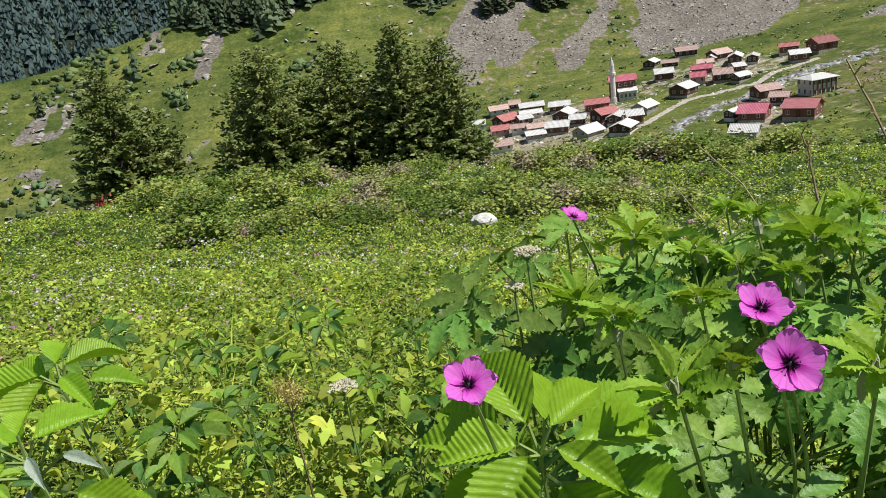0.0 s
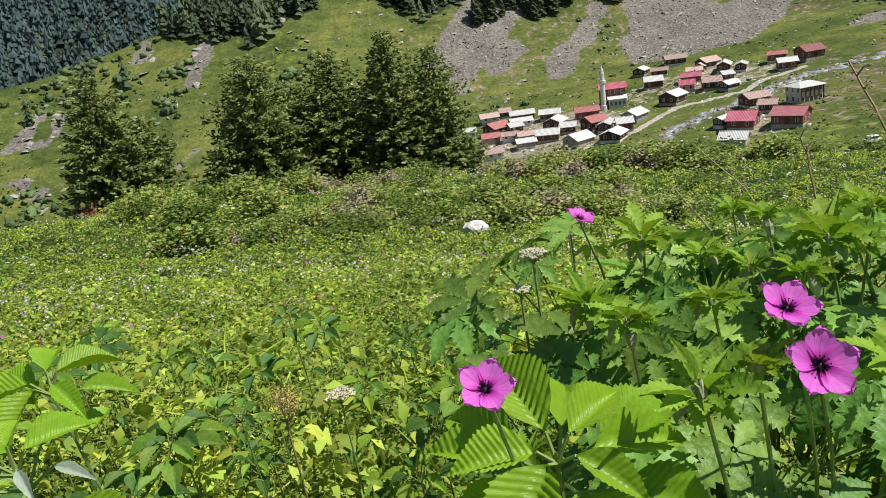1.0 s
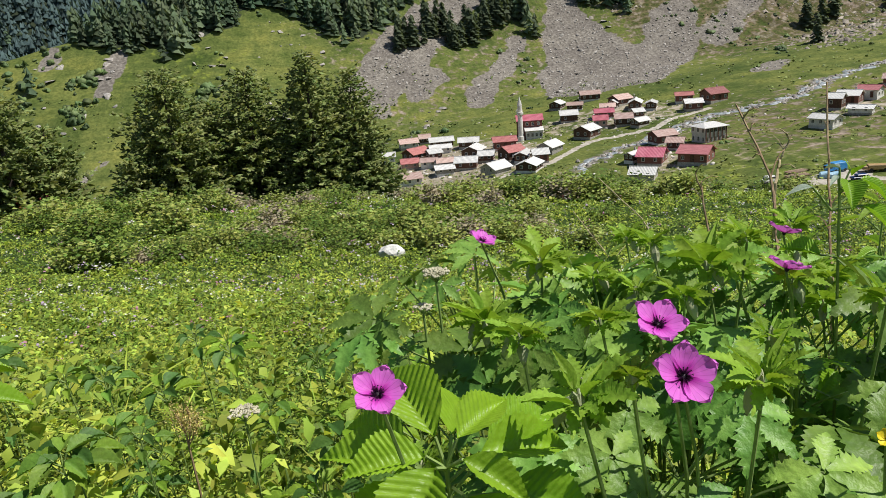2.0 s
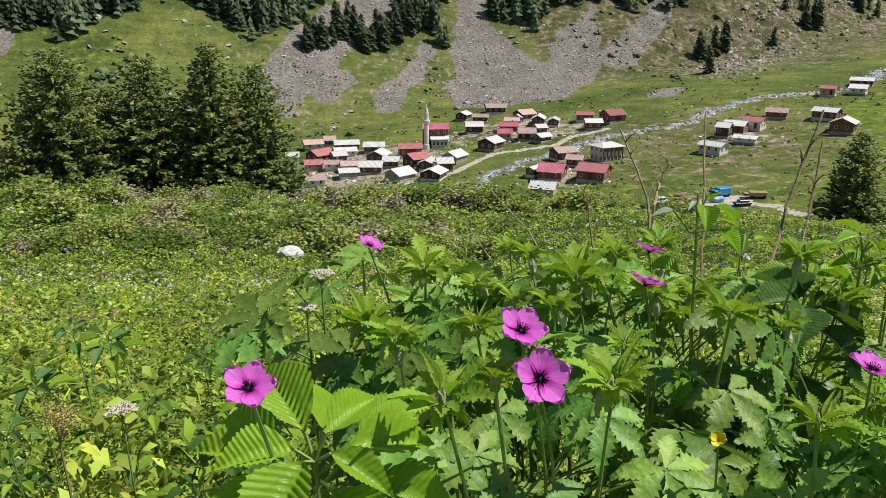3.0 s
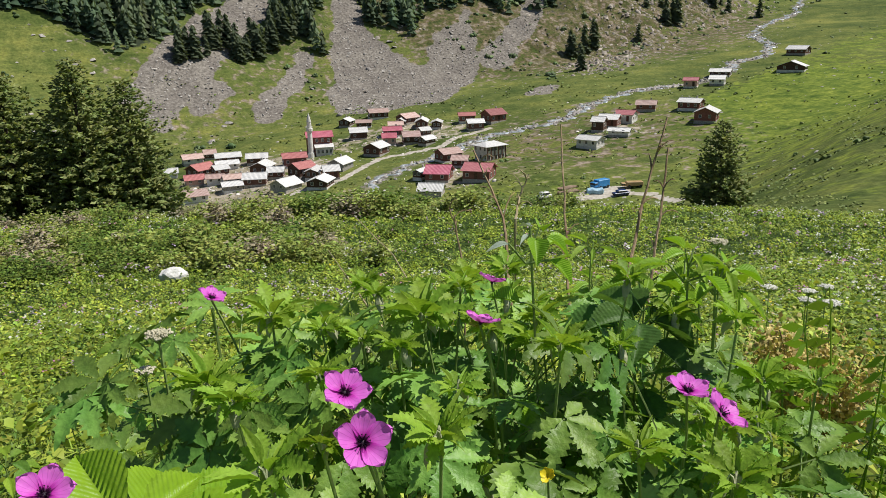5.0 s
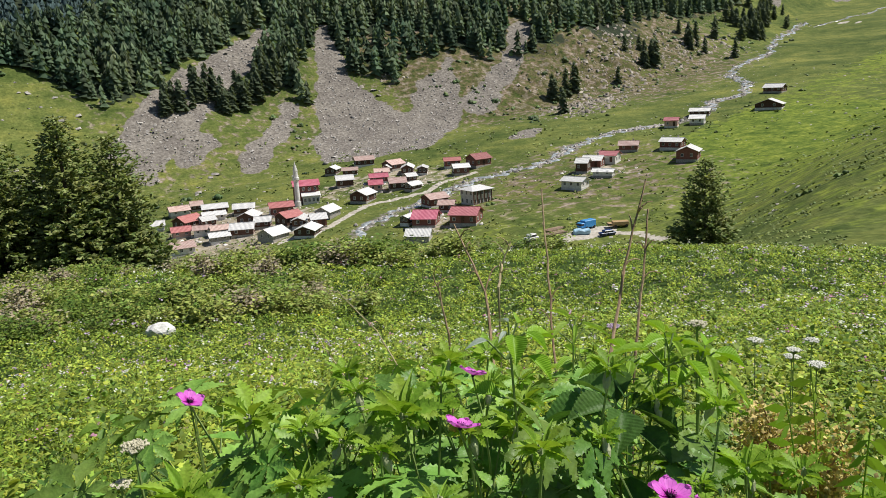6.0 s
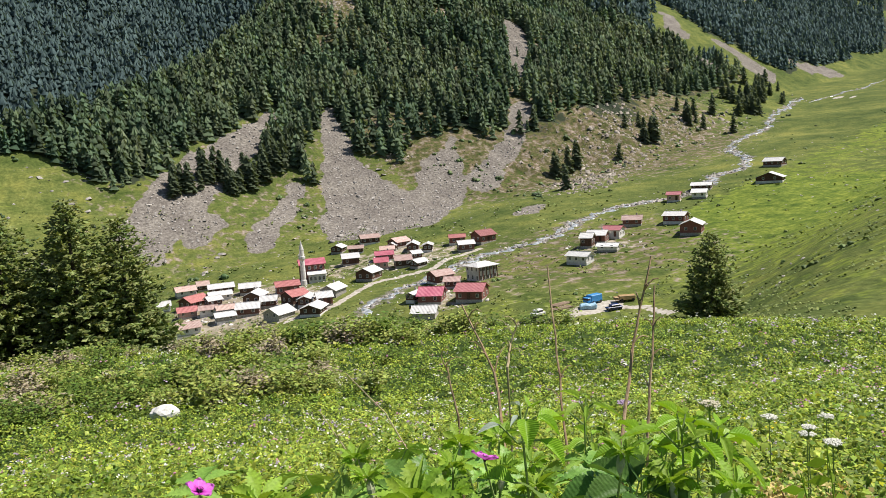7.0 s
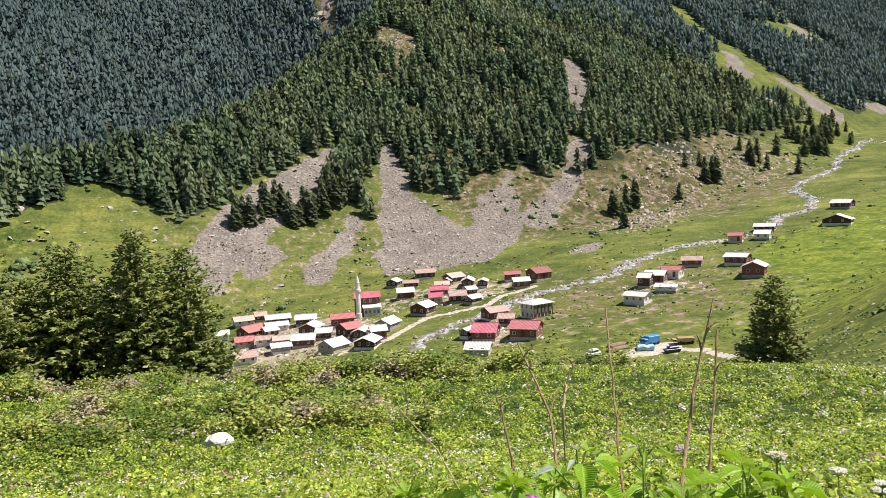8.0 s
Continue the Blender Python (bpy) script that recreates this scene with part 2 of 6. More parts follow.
    l.new(bn.outputs[0], b.inputs["Normal"])
    return m


M["land"] = land_material()

# ---- shape of the land ----
def sstep(a, b, x):
    t = np.clip((x - a) / (b - a), 0, 1)
    return t * t * (3 - 2 * t)


def wave(x, y, s, k):
    # smooth pseudo-random relief, about -1..1
    a = x / s + 1.7 * k
    b = y / s - 2.3 * k
    return (np.sin(a + 1.3 * np.sin(b * 0.9 + k)) + np.sin(b * 1.13 + 1.1 * np.sin(a * 1.2 - k)) + np.sin(0.7 * (a + b) + 2 * k)) / 3


def uv(x, y):
    return 0.944 * x + 0.331 * y, -0.331 * x + 0.944 * y


def xy(u, v):
    return 0.944 * u - 0.331 * v, 0.331 * u + 0.944 * v


def height(x, y):
    u, v = uv(x, y)
    d = np.hypot(x, y)
    # meadow on the near side
    f = y + 0.14 * x
    s = 0.5 * ((f - 1) + np.sqrt((f - 1) ** 2 + 1))
    m = -0.27 * s + 0.155 * 0.5 * ((f - 15) + np.sqrt((f - 15) ** 2 + 16)) - 0.045 * x
    m = m + 0.05 * wave(x, y, 1.7, 1) + 0.16 * wave(x, y, 6.0, 2) * sstep(4, 14, d)
    # valley floor, climbing up-stream, with the bank below the meadow
    floor = -44 + 0.117 * (u - 148)
    bank = 27 * sstep(105, 28, v)
    bump = 1.4 * wave(x, y, 22, 3) + 0.5 * wave(x, y, 8, 4)
    # spur of the far side
    vf = 300 - 55 * sstep(200, 460, u)
    up = np.maximum(v - vf, 0)
    face = 0.65 * (np.sqrt(up * up + 400) - 20) + 1.1 * sstep(0, 60, up) * (5 * wave(x, y, 46, 5) + 2 * wave(x, y, 17, 6))
    rough = sstep(75, 35, np.hypot((u - 420) * 0.55, (v - 275) * 1.1)) * sstep(0, 25, up)
    ribs = np.abs(np.sin(u / 5.5 + 0.9 * np.sin(v / 9) + 0.6 * np.sin(u / 2.3))) * (0.6 + 0.4 * np.sin(u / 17 + 1))
    face = face + rough * (3.2 * ribs + 1.8 * np.abs(wave(x, y, 5.5, 13)) + 1.2 * wave(x, y, 2.6, 14))
    vc = 400 + 0.1 * u + 0.00055 * u * u
    crest = 0.65 * (vc - vf) - 0.6 * (v - vc) + 7 * wave(x, y, 60, 7)
    flank = 1.7 * (705 - u) + 10 * wave(x, y, 70, 8)
    spur = np.maximum(np.minimum(np.minimum(face, crest), flank), 0)
    # the mountains behind
    vb = 600 - 260 * sstep(430, 720, u)
    back = np.maximum(v - vb, 0)
    back = 0.64 * back + sstep(0, 150, back) * (22 * wave(x, y, 150, 9) + 8 * wave(x, y, 52, 10))
    valley = floor + bank + bump + np.maximum(spur, back)
    behind = 0.22 * np.maximum(-y, 0)
    w = sstep(26, 130, np.where(y > 0, d, 0) )
    m = m + behind
    return m * (1 - w) + valley * w


def ground_z(x, y):
    return float(height(np.array([x], float), np.array([y], float))[0])

# ---- mesh helpers ----
def part(name, bm, material, parent=None, label=""):
    me = bpy.data.meshes.new(name)
    bm.to_mesh(me)
    bm.free()
    me.materials.append(material)
    ob = new(name, me)
    if parent is not None:
        ob.parent = parent
    return tagged(ob, label) if label else ob


def mesh_from(name, verts, faces, material, smooth=False):
    """A mesh from arrays of vertices and of faces that all have the same number of corners."""
    me = bpy.data.meshes.new(name)
    verts, faces = np.asarray(verts, np.float32), np.asarray(faces, np.int32)
    count, corners = faces.shape
    me.vertices.add(len(verts))
    me.vertices.foreach_set("co", verts.ravel())
    me.loops.add(count * corners)
    me.loops.foreach_set("vertex_index", faces.ravel())
    me.polygons.add(count)
    me.polygons.foreach_set("loop_start", np.arange(count, dtype=np.int32) * corners)
    if smooth:
        me.polygons.foreach_set("use_smooth", np.ones(count, bool))
    me.update(calc_edges=True)
    me.materials.append(material)
    return me


def turns(yaw, tilt, spin):
    """Rotation matrices: spin about the piece's own length (y), tilt it up, then turn it round."""
    n = len(yaw)
    cy, sy, ct, st, cs, ss = np.cos(yaw), np.sin(yaw), np.cos(tilt), np.sin(tilt), np.cos(spin), np.sin(spin)
    z, o = np.zeros(n), np.ones(n)
    rz = np.stack([cy, -sy, z, sy, cy, z, z, z, o], -1).reshape(n, 3, 3)
    rx = np.stack([o, z, z, z, ct, -st, z, st, ct], -1).reshape(n, 3, 3)
    ry = np.stack([cs, z, ss, z, o, z, -ss, z, cs], -1).reshape(n, 3, 3)
    return rz @ rx @ ry


def many(verts, faces, where, rot, size):
    """Vertices and faces of many copies of one small shape."""
    verts, faces = np.asarray(verts, float), np.asarray(faces, int)
    size = np.asarray(size, float)
    size = size[:, None] * np.ones(3) if size.ndim == 1 else size
    v = np.einsum("nij,nkj->nki", rot, verts[None] * size[:, None, :]) + where[:, None, :]
    f = faces[None] + (np.arange(len(where)) * len(verts))[:, None, None]
    return v.reshape(-1, 3), f.reshape(-1, faces.shape[1])


BLADE_V = [(0, 0, 0), (-0.34, 0.3, 0.1), (0, 0.35, -0.02), (0.34, 0.3, 0.1), (-0.27, 0.66, 0.03), (0, 0.7, -0.09), (0.27, 0.66, 0.03), (0, 1.05, -0.26)]
BLADE_F = [(0, 2, 1), (0, 3, 2), (1, 2, 5), (1, 5, 4), (2, 3, 6), (2, 6, 5), (4, 5, 7), (5, 6, 7)]
DIAMOND_V = [(0, 0, 0), (-0.42, 0.5, 0.08), (0.42, 0.5, 0.08), (0, 1, -0.1)]
DIAMOND_F = [(0, 2, 1), (1, 2, 3)]
rng = np.random.default_rng(7)

def tapered(bm, path, radii, sides=8):
    """A round tapered rod along a path of points."""
    rings = []
    for k, (p, r) in enumerate(zip(path, radii)):
        p = Vector(p)
        d = (Vector(path[min(k + 1, len(path) - 1)]) - Vector(path[max(k - 1, 0)])).normalized()
        q = d.to_track_quat("Z", "Y")
        rings.append([bm.verts.new(p + q @ Vector((r * math.cos(2 * math.pi * s / sides), r * math.sin(2 * math.pi * s / sides), 0))) for s in range(sides)])
    for a, b in zip(rings, rings[1:]):
        for s in range(sides):
            bm.faces.new((a[s], a[(s + 1) % sides], b[(s + 1) % sides], b[s]))
    bm.faces.new(rings[-1])
    bm.faces.new(rings[0][::-1])


def thing(name, label, category, x, y, z, turn=0.0, group=""):
    ob = new(name)
    ob.matrix_basis = pose(x, y, z, 0, 0, turn)
    ob.empty_display_size = 0.2
    return tagged(ob, label, category, group)


# ---- the land ----
SCREE = [  # tapered runs of stones: from (u, v, half width) to (u, v, half width) in valley coordinates
    (255, 408, 5, 196, 378, 15), (196, 378, 15, 143, 341, 13), (143, 341, 9, 137, 330, 7), (231, 352, 5, 184, 315, 6),
    (292, 400, 3, 269, 364, 10), (269, 364, 10, 256, 325, 21), (256, 325, 22, 236, 292, 26), (335, 334, 2, 299, 310, 15),
    (299, 310, 15, 245, 275, 14), (483, 410, 8, 466, 386, 9), (466, 386, 9, 428, 360, 5), (400, 330, 6, 354, 308, 6), (354, 308, 6, 316, 297, 9),
    (282, 228, 5, 268, 222, 5), (170, 338, 8, 158, 328, 5),
    (42, 400, 3, 33, 386, 4), (33, 386, 4, 28, 375, 4), (14, 414, 2, 10, 405, 3), (-19, 402, 1, -25, 392, 2), (-28, 384, 2, -34, 372, 3), (-38, 388, 2, -46, 376, 2), (-52, 371, 2, -34, 369, 2), (25, 338, 1, 8, 330, 2), (-60, 352, 1, -48, 350, 1), (-54, 343, 1, -40, 341, 1), (2, 392, 2, -4, 386, 1),
]
STREAM = [(96, 150), (141, 182), (174, 191), (206, 194), (230, 183), (254, 186), (279, 184), (295, 178), (311, 169), (336, 169), (359, 180), (374, 171), (408, 184), (437, 208), (498, 230), (539, 229), (613, 255), (687, 267), (760, 262), (883, 255)]
FAR_SCREE = [(741, 511, 4, 733, 478, 8), (700, 440, 14, 655, 390, 16), (836, 471, 8, 800, 437, 12), (676, 362, 12, 660, 333, 14), (863, 410, 14, 868, 374, 18), (1290, 685, 14, 1178, 540, 16), (1178, 540, 16, 1195, 499, 10), (960, 372, 10, 1010, 350, 14), (559, 880, 8, 532, 844, 5)]
BARE = [(956, 617, 14, 868, 518, 24), (868, 518, 24, 828, 433, 30), (828, 433, 30, 866, 378, 34), (866, 378, 34, 880, 345, 40), (720, 470, 12, 655, 385, 20), (670, 365, 24, 658, 330, 24), (1290, 690, 22, 1178, 510, 26), (741, 511, 10, 739, 482, 12), (491, 416, 9, 434, 366, 12), (559, 885, 14, 528, 838, 10), (803, 440, 26, 665, 351, 12)]


def near_run(u, v, run):
    u0, v0, w0, u1, v1, w1 = run
    du, dv = u1 - u0, v1 - v0
    t = np.clip(((u - u0) * du + (v - v0) * dv) / (du * du + dv * dv), 0, 1)
    return np.hypot(u - u0 - t * du, v - v0 - t * dv) - (w0 + t * (w1 - w0))


def scree_amount(x, y):
    u, v = uv(x, y)
    d = np.min([near_run(u, v, r) for r in SCREE + FAR_SCREE], axis=0)
    d = d + 2.6 * wave(x, y, 6, 11) + 1.6 * wave(x, y, 2.2, 12)
    return sstep(2.5, -2.5, d)


def stream_distance(x, y):
    u, v = uv(x, y)
    return np.min([near_run(u, v, (*a, 0, *b, 0)) for a, b in zip(STREAM, STREAM[1:])], axis=0)


ROAD = [  # tracks, leg by leg
    (60, 182, 77, 173), (77, 173, 94, 165), (94, 165, 110, 161.5), (110, 161.5, 123, 160), (123, 160, 127, 154), (127, 154, 124.7, 142), (124.7, 142, 135, 132),
    (50, 226, 67, 231), (67, 231, 87, 251), (87, 251, 110, 250), (110, 250, 118, 258), (118, 258, 136, 263),
    (590, 480, 606, 473), (606, 473, 598, 448),
]


def road_distance(x, y):
    return np.min([near_run(x, y, (a, b, 0, c, d, 0)) for a, b, c, d in ROAD], axis=0)


def spur_woods(x, y):
    """How densely trees stand on the spur, 0 to 1."""
    u, v = uv(x, y)
    vc = 400 + 0.1 * u + 0.00055 * u * u
    edge = np.interp(u, (-190, 8, 26, 74, 93, 112, 128, 150, 171, 186, 205, 222, 243, 262, 284, 294, 324, 343, 352, 366, 376, 414, 442, 481, 533, 565, 640, 745), (480, 480, 412, 394, 394, 404, 394, 379, 380, 398, 401, 390, 360, 392, 358, 342, 349, 343, 318, 322, 290, 285, 287, 281, 291, 286, 298, 300))
    edge = edge + 7 * wave(x, y, 17, 31) + 5 * wave(x, y, 6, 32) - 4
    density = sstep(-6, 14 + 40 * sstep(310, 380, u), v - edge) * (1 - sstep(0.1, 0.5, scree_amount(x, y))) * sstep(vc + 70, vc + 40, v)
    density = density * (0.3 + 0.7 * sstep(-0.45, 0.0, wave(x, y, 15, 33) + 0.5 * wave(x, y, 6, 36)))
    holes = np.min([np.hypot(u - a, (v - b) * 0.8) - c for a, b, c in ((440, 440, 9), (470, 455, 8), (520, 470, 10), (415, 400, 7), (560, 360, 8), (590, 330, 9), (545, 310, 8), (330, 420, 6), (300, 440, 6), (610, 400, 9), (500, 330, 7))], axis=0)
    density = density * sstep(-2, 3, holes)
    return density * sstep(16, 26, np.hypot(u - 367, (v - 486) * 0.8)) * (u < 745)


def back_woods(x, y):
    u, v = uv(x, y)
    vb = 600 - 260 * sstep(430, 720, u)
    patches = np.maximum(sstep(-0.85, -0.5, wave(x, y, 60, 34) + 0.4 * wave(x, y, 25, 35)), sstep(700, 600, u))
    bare = np.maximum(sstep(0.1, 0.5, scree_amount(x, y)), sstep(8, -4, np.min([near_run(u, v, r) for r in BARE], axis=0) + 6 * wave(x, y, 14, 37)))
    front = np.where(u < 470, v > 405 + 0.1 * u + 0.00055 * u * u, v > vb + 25)
    return sstep(-120, -20, v - vb - 60 * sstep(500, 800, u)) * (1 - bare) * patches * front * (0.75 + 0.25 * sstep(900, 500, u))


def build_land():
    radii = np.concatenate([[0.0], [0.002], np.geomspace(0.25, 70, 130), np.arange(72, 720, 2.3), np.geomspace(724, 4200, 90)])
    az = np.concatenate([np.arange(-62, 40, 0.34), np.arange(40, 298, 4.0)])
    a = np.radians(az)
    r, a = np.meshgrid(radii[1:], a, indexing="ij")
    x, y = -np.sin(a) * r, np.cos(a) * r
    z = height(x, y)
    n, k = x.shape
    verts = np.concatenate([[[0, 0, ground_z(0, 0)]], np.stack([x, y, z], -1).reshape(-1, 3)])
    i, j = np.meshgrid(np.arange(n - 1), np.arange(k), indexing="ij")
    j2 = (j + 1) % k
    quads = np.stack([1 + i * k + j, 1 + (i + 1) * k + j, 1 + (i + 1) * k + j2, 1 + i * k + j2], -1).reshape(-1, 4)[:, ::-1]
    me = mesh_from("ground", verts, quads, M["land"], True)
    x, y = verts[:, 0], verts[:, 1]
    u, v = uv(x, y)
    layers = {
        "scree": np.maximum(scree_amount(x, y), 0.5 * sstep(7, 2, stream_distance(x, y) + 2.5 * wave(x, y, 7, 15)) * (np.hypot(x, y) > 90)),
        "dry": (0.42 * sstep(140, 40, np.hypot((u - 430) * 0.7, (v - 268) * 1.3)) + 0.9 * sstep(26, 14, np.hypot(u - 376, (v - 494) * 0.8)) + 0.4 * (v > 310) * (u > 290) + 0.36 * sstep(95, 25, np.hypot(u - 215, v - 155)) + 0.3 * sstep(240, 330, v) * sstep(60, 160, u) + 0.12) * sstep(760, 640, u),
        "trodden": 0.62 * sstep(34, 18, np.hypot((x - 44) / 1.1, (y - 257) / 1.3)) + 0.5 * sstep(26, 14, np.hypot((x - 105) / 1.6, (y - 280) / 1.2)) + 0.5 * sstep(18, 9, np.hypot(x - 94, y - 205)) + 0.45 * sstep(16, 8, np.hypot(x - 162, y - 218)),
        "lush": 0.8 * sstep(178, 138, v) * (0.55 * sstep(40, 120, u) + 0.45 * sstep(150, 235, u)) * sstep(760, 600, u) * (np.hypot(x, y) > 80) * (0.78 + 0.3 * wave(x, y, 26, 17)) + 0.36 * sstep(285, 310, v) * sstep(430, 395, v) * sstep(200, 120, u) * (0.8 + 0.3 * wave(x, y, 19, 18)),
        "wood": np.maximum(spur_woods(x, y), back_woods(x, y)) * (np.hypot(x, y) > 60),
        "shaded_sod": sstep(60, 44, np.hypot(x, y)),
        "dirt": np.maximum(sstep(1.9, 0.7, road_distance(x, y)), 0.85 * sstep(5.5, 2.5, np.hypot((x - 117) / 2.2, y - 163))) * (np.hypot(x, y) > 60),
    }
    for name, values in layers.items():
        me.attributes.new(name, "FLOAT", "POINT").data.foreach_set("value", values.astype(np.float32))
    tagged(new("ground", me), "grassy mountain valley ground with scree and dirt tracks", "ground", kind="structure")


build_land()


def build_stream():
    pts = []
    for (u0, v0), (u1, v1) in zip(STREAM, STREAM[1:]):
        for t in np.linspace(0, 1, 40, endpoint=False):
            pts.append((u0 + t * (u1 - u0), v0 + t * (v1 - v0)))
    pts = np.array(pts)
    for _ in range(12):
        pts[1:-1] = (pts[:-2] + 2 * pts[1:-1] + pts[2:]) / 4
    t = np.arange(len(pts))
    pts[:, 1] += 2.2 * np.sin(t * 0.32) + 1.2 * np.sin(t * 0.83)
    w = 1.2 * (0.7 + 0.45 * np.sin(t * 0.71) + 0.4 * np.sin(t * 1.9) * np.sin(t * 0.23)) * (0.55 + 0.45 * sstep(720, 600, pts[:, 0])) + 0.06
    along = np.gradient(pts, axis=0)
    side = np.stack([-along[:, 1], along[:, 0]], -1) / np.linalg.norm(along, axis=1)[:, None]
    rows = []
    for s in (-1, -0.4, 0.4, 1):
        p = pts + side * (s * w)[:, None]
        x, y = xy(p[:, 0], p[:, 1])
        rows.append(np.stack([x, y, height(x, y) + (0.3 if abs(s) < 1 else -0.05) - 0.7 * ((p[:, 0] > 300) & (p[:, 0] < 333))], -1))
    verts = np.stack(rows, 1).reshape(-1, 3)
    i, j = np.meshgrid(np.arange(len(pts) - 1), np.arange(3), indexing="ij")
    q = np.stack([i * 4 + j, i * 4 + j + 1, (i + 1) * 4 + j + 1, (i + 1) * 4 + j], -1).reshape(-1, 4)
    tagged(new("water", mesh_from("water", verts, q, M["water"], True)), "foaming white mountain stream in a stony bed", "stream", kind="structure")


build_stream()

# ---- stones ----
ROCK_V = np.array([(-1, -1, 0), (1, -1, 0), (1, 1, 0), (-1, 1, 0), (-0.6, -0.7, 0.9), (0.75, -0.5, 0.7), (0.5, 0.7, 1.0), (-0.7, 0.6, 0.75)], float) * (0.5, 0.5, 0.8)
ROCK_F = [(0, 1, 5, 4), (1, 2, 6, 5), (2, 3, 7, 6), (3, 0, 4, 7), (4, 5, 6, 7)]


def round_stone():
    bm = bmesh.new()
    bmesh.ops.create_icosphere(bm, subdivisions=1, radius=0.55)
    v = [tuple(p.co) for p in bm.verts]
    f = [tuple(q.index for q in p.verts) for p in bm.faces]
    bm.free()
    return v, f


BOULDER_V, BOULDER_F = round_stone()


def stones(name, label, x, y, size, material, flat=0.7, shape=(ROCK_V, ROCK_F), sunk=0.15):
    n = len(x)
    where = np.stack([x, y, height(x, y) - sunk * size * flat], -1)
    s = size[:, None] * rng.uniform(0.5, 1.4, (n, 3)) * (1, 1, flat)
    v, f = many(*shape, where, turns(rng.uniform(0, 6.28, n), rng.normal(0, 0.25, n), rng.normal(0, 0.25, n)), s)
    v = v + rng.normal(0, 0.15, v.shape) * np.repeat(size, len(shape[0]))[:, None] * (1, 1, 0.6)
    return tagged(new(name, mesh_from(name, v, f, material)), label, "stones", kind="stuff")


def scatter_stones():
    # stones of the scree runs
    u, v = rng.uniform(120, 520, 90000), rng.uniform(215, 430, 90000)
    x, y = xy(u, v)
    keep = rng.random(len(x)) < 0.3 * scree_amount(x, y) ** 2
    x, y = x[keep], y[keep]
    stones("scree_stones", "grey stones of the scree slopes", x, y, rng.uniform(0.2, 0.85, len(x)) ** 2.4 * 1.8, M["stone"])
    # slabs and rocks in the grass of the far slope
    u, v = rng.uniform(-170, 340, 9000), rng.uniform(285, 405, 9000)
    x, y = xy(u, v)
    keep = rng.random(len(x)) < 0.05 + 0.5 * (scree_amount(x, y) > 0.3) * (u < 60) + 0.3 * (wave(x, y, 9, 21) > 0.45) * (u < 170)
    x, y = x[keep], y[keep]
    stones("slope_rocks", "pale rocks and slabs in the grass of the far slope", x, y, 0.4 + rng.random(len(x)) ** 3 * 3, M["stone"], 0.4, sunk=0.35)
    # boulders of the stream bed
    t = rng.uniform(0, len(STREAM) - 1.01, 2400)
    k = t.astype(int)
    p = np.array(STREAM, float)
    q = p[k] + (t - k)[:, None] * (p[k + 1] - p[k]) + rng.normal(0, 1.0, (len(t), 2)) * (0.8 + 1.9 * rng.random((len(t), 1)) ** 2)
    x, y = xy(q[:, 0], q[:, 1])
    stones("stream_boulders", "pale boulders along the stream bed", x, y, rng.uniform(0.4, 1.1, len(x)) ** 3 * 1.3, M["stone"], 0.7, sunk=0.3)
    # stones on the valley floor
    u, v = rng.uniform(80, 480, 1800), rng.uniform(60, 300, 1800)
    x, y = xy(u, v)
    stones("field_stones", "small pale stones on the valley pasture", x, y, rng.uniform(0.3, 1.0, 1800) ** 4 * 1.2, M["stone"], 0.45, sunk=0.4)
    # rubble and clutter between the houses
    spots = ((44, 257, 15, 620), (100, 270, 13, 330), (94, 208, 9, 220), (160, 218, 8, 110), (122, 275, 12, 170))
    x = np.concatenate([rng.normal(a, w, n) for a, _, w, n in spots])
    y = np.concatenate([rng.normal(b, w, n) for _, b, w, n in spots])
    stones("village_rubble", "rubble, slabs and low walls between the houses", x, y, 0.2 + rng.random(len(x)) ** 3 * 1.0, M["rubble"], 0.7, sunk=0.25)
    # crags
    spots = ((374, 492, 11, 150), (292, 342, 6, 50), (334, 234, 9, 160), (352, 246, 12, 240), (395, 262, 18, 340), (430, 275, 20, 360), (455, 285, 16, 260), (490, 268, 20, 220), (540, 268, 22, 180), (318, 1030, 12, 60), (238, 932, 6, 25), (212, 901, 6, 20), (171, 856, 8, 30), (536, 862, 8, 40), (350, 255, 14, 260), (385, 285, 16, 240), (470, 300, 18, 220), (510, 285, 16, 160), (300, 995, 10, 40), (368, 486, 9, 120), (440, 440, 7, 50), (470, 455, 7, 50), (520, 470, 8, 50), (415, 400, 6, 40), (560, 360, 6, 40), (590, 330, 7, 40), (545, 310, 6, 40))
    u = np.concatenate([rng.normal(a, w, n) for a, _, w, n in spots])
    v = np.concatenate([rng.normal(b, w * 0.7, n) for _, b, w, n in spots])
    x, y = xy(u, v)
    stones("crags", "grey and ochre rock outcrops on the steep slope", x, y, (0.35 + rng.random(len(x)) ** 3 * 2.3) * np.where(v > 800, 4.0, 1.0), M["crag"], 0.9, sunk=0.4)


scatter_stones()

# ---- village ----
def box(bm, x0, x1, y0, y1, z0, z1, bevel=0.0):
    made = bmesh.ops.create_cube(bm, size=1.0, matrix=Matrix.Translation(((x0 + x1) / 2, (y0 + y1) / 2, (z0 + z1) / 2)) @ Matrix.Diagonal((x1 - x0, y1 - y0, z1 - z0, 1)))
    if bevel:
        edges = {e for v in made["verts"] for e in v.link_edges}
        bmesh.ops.bevel(bm, geom=list(edges), offset=bevel, segments=1, affect="EDGES")


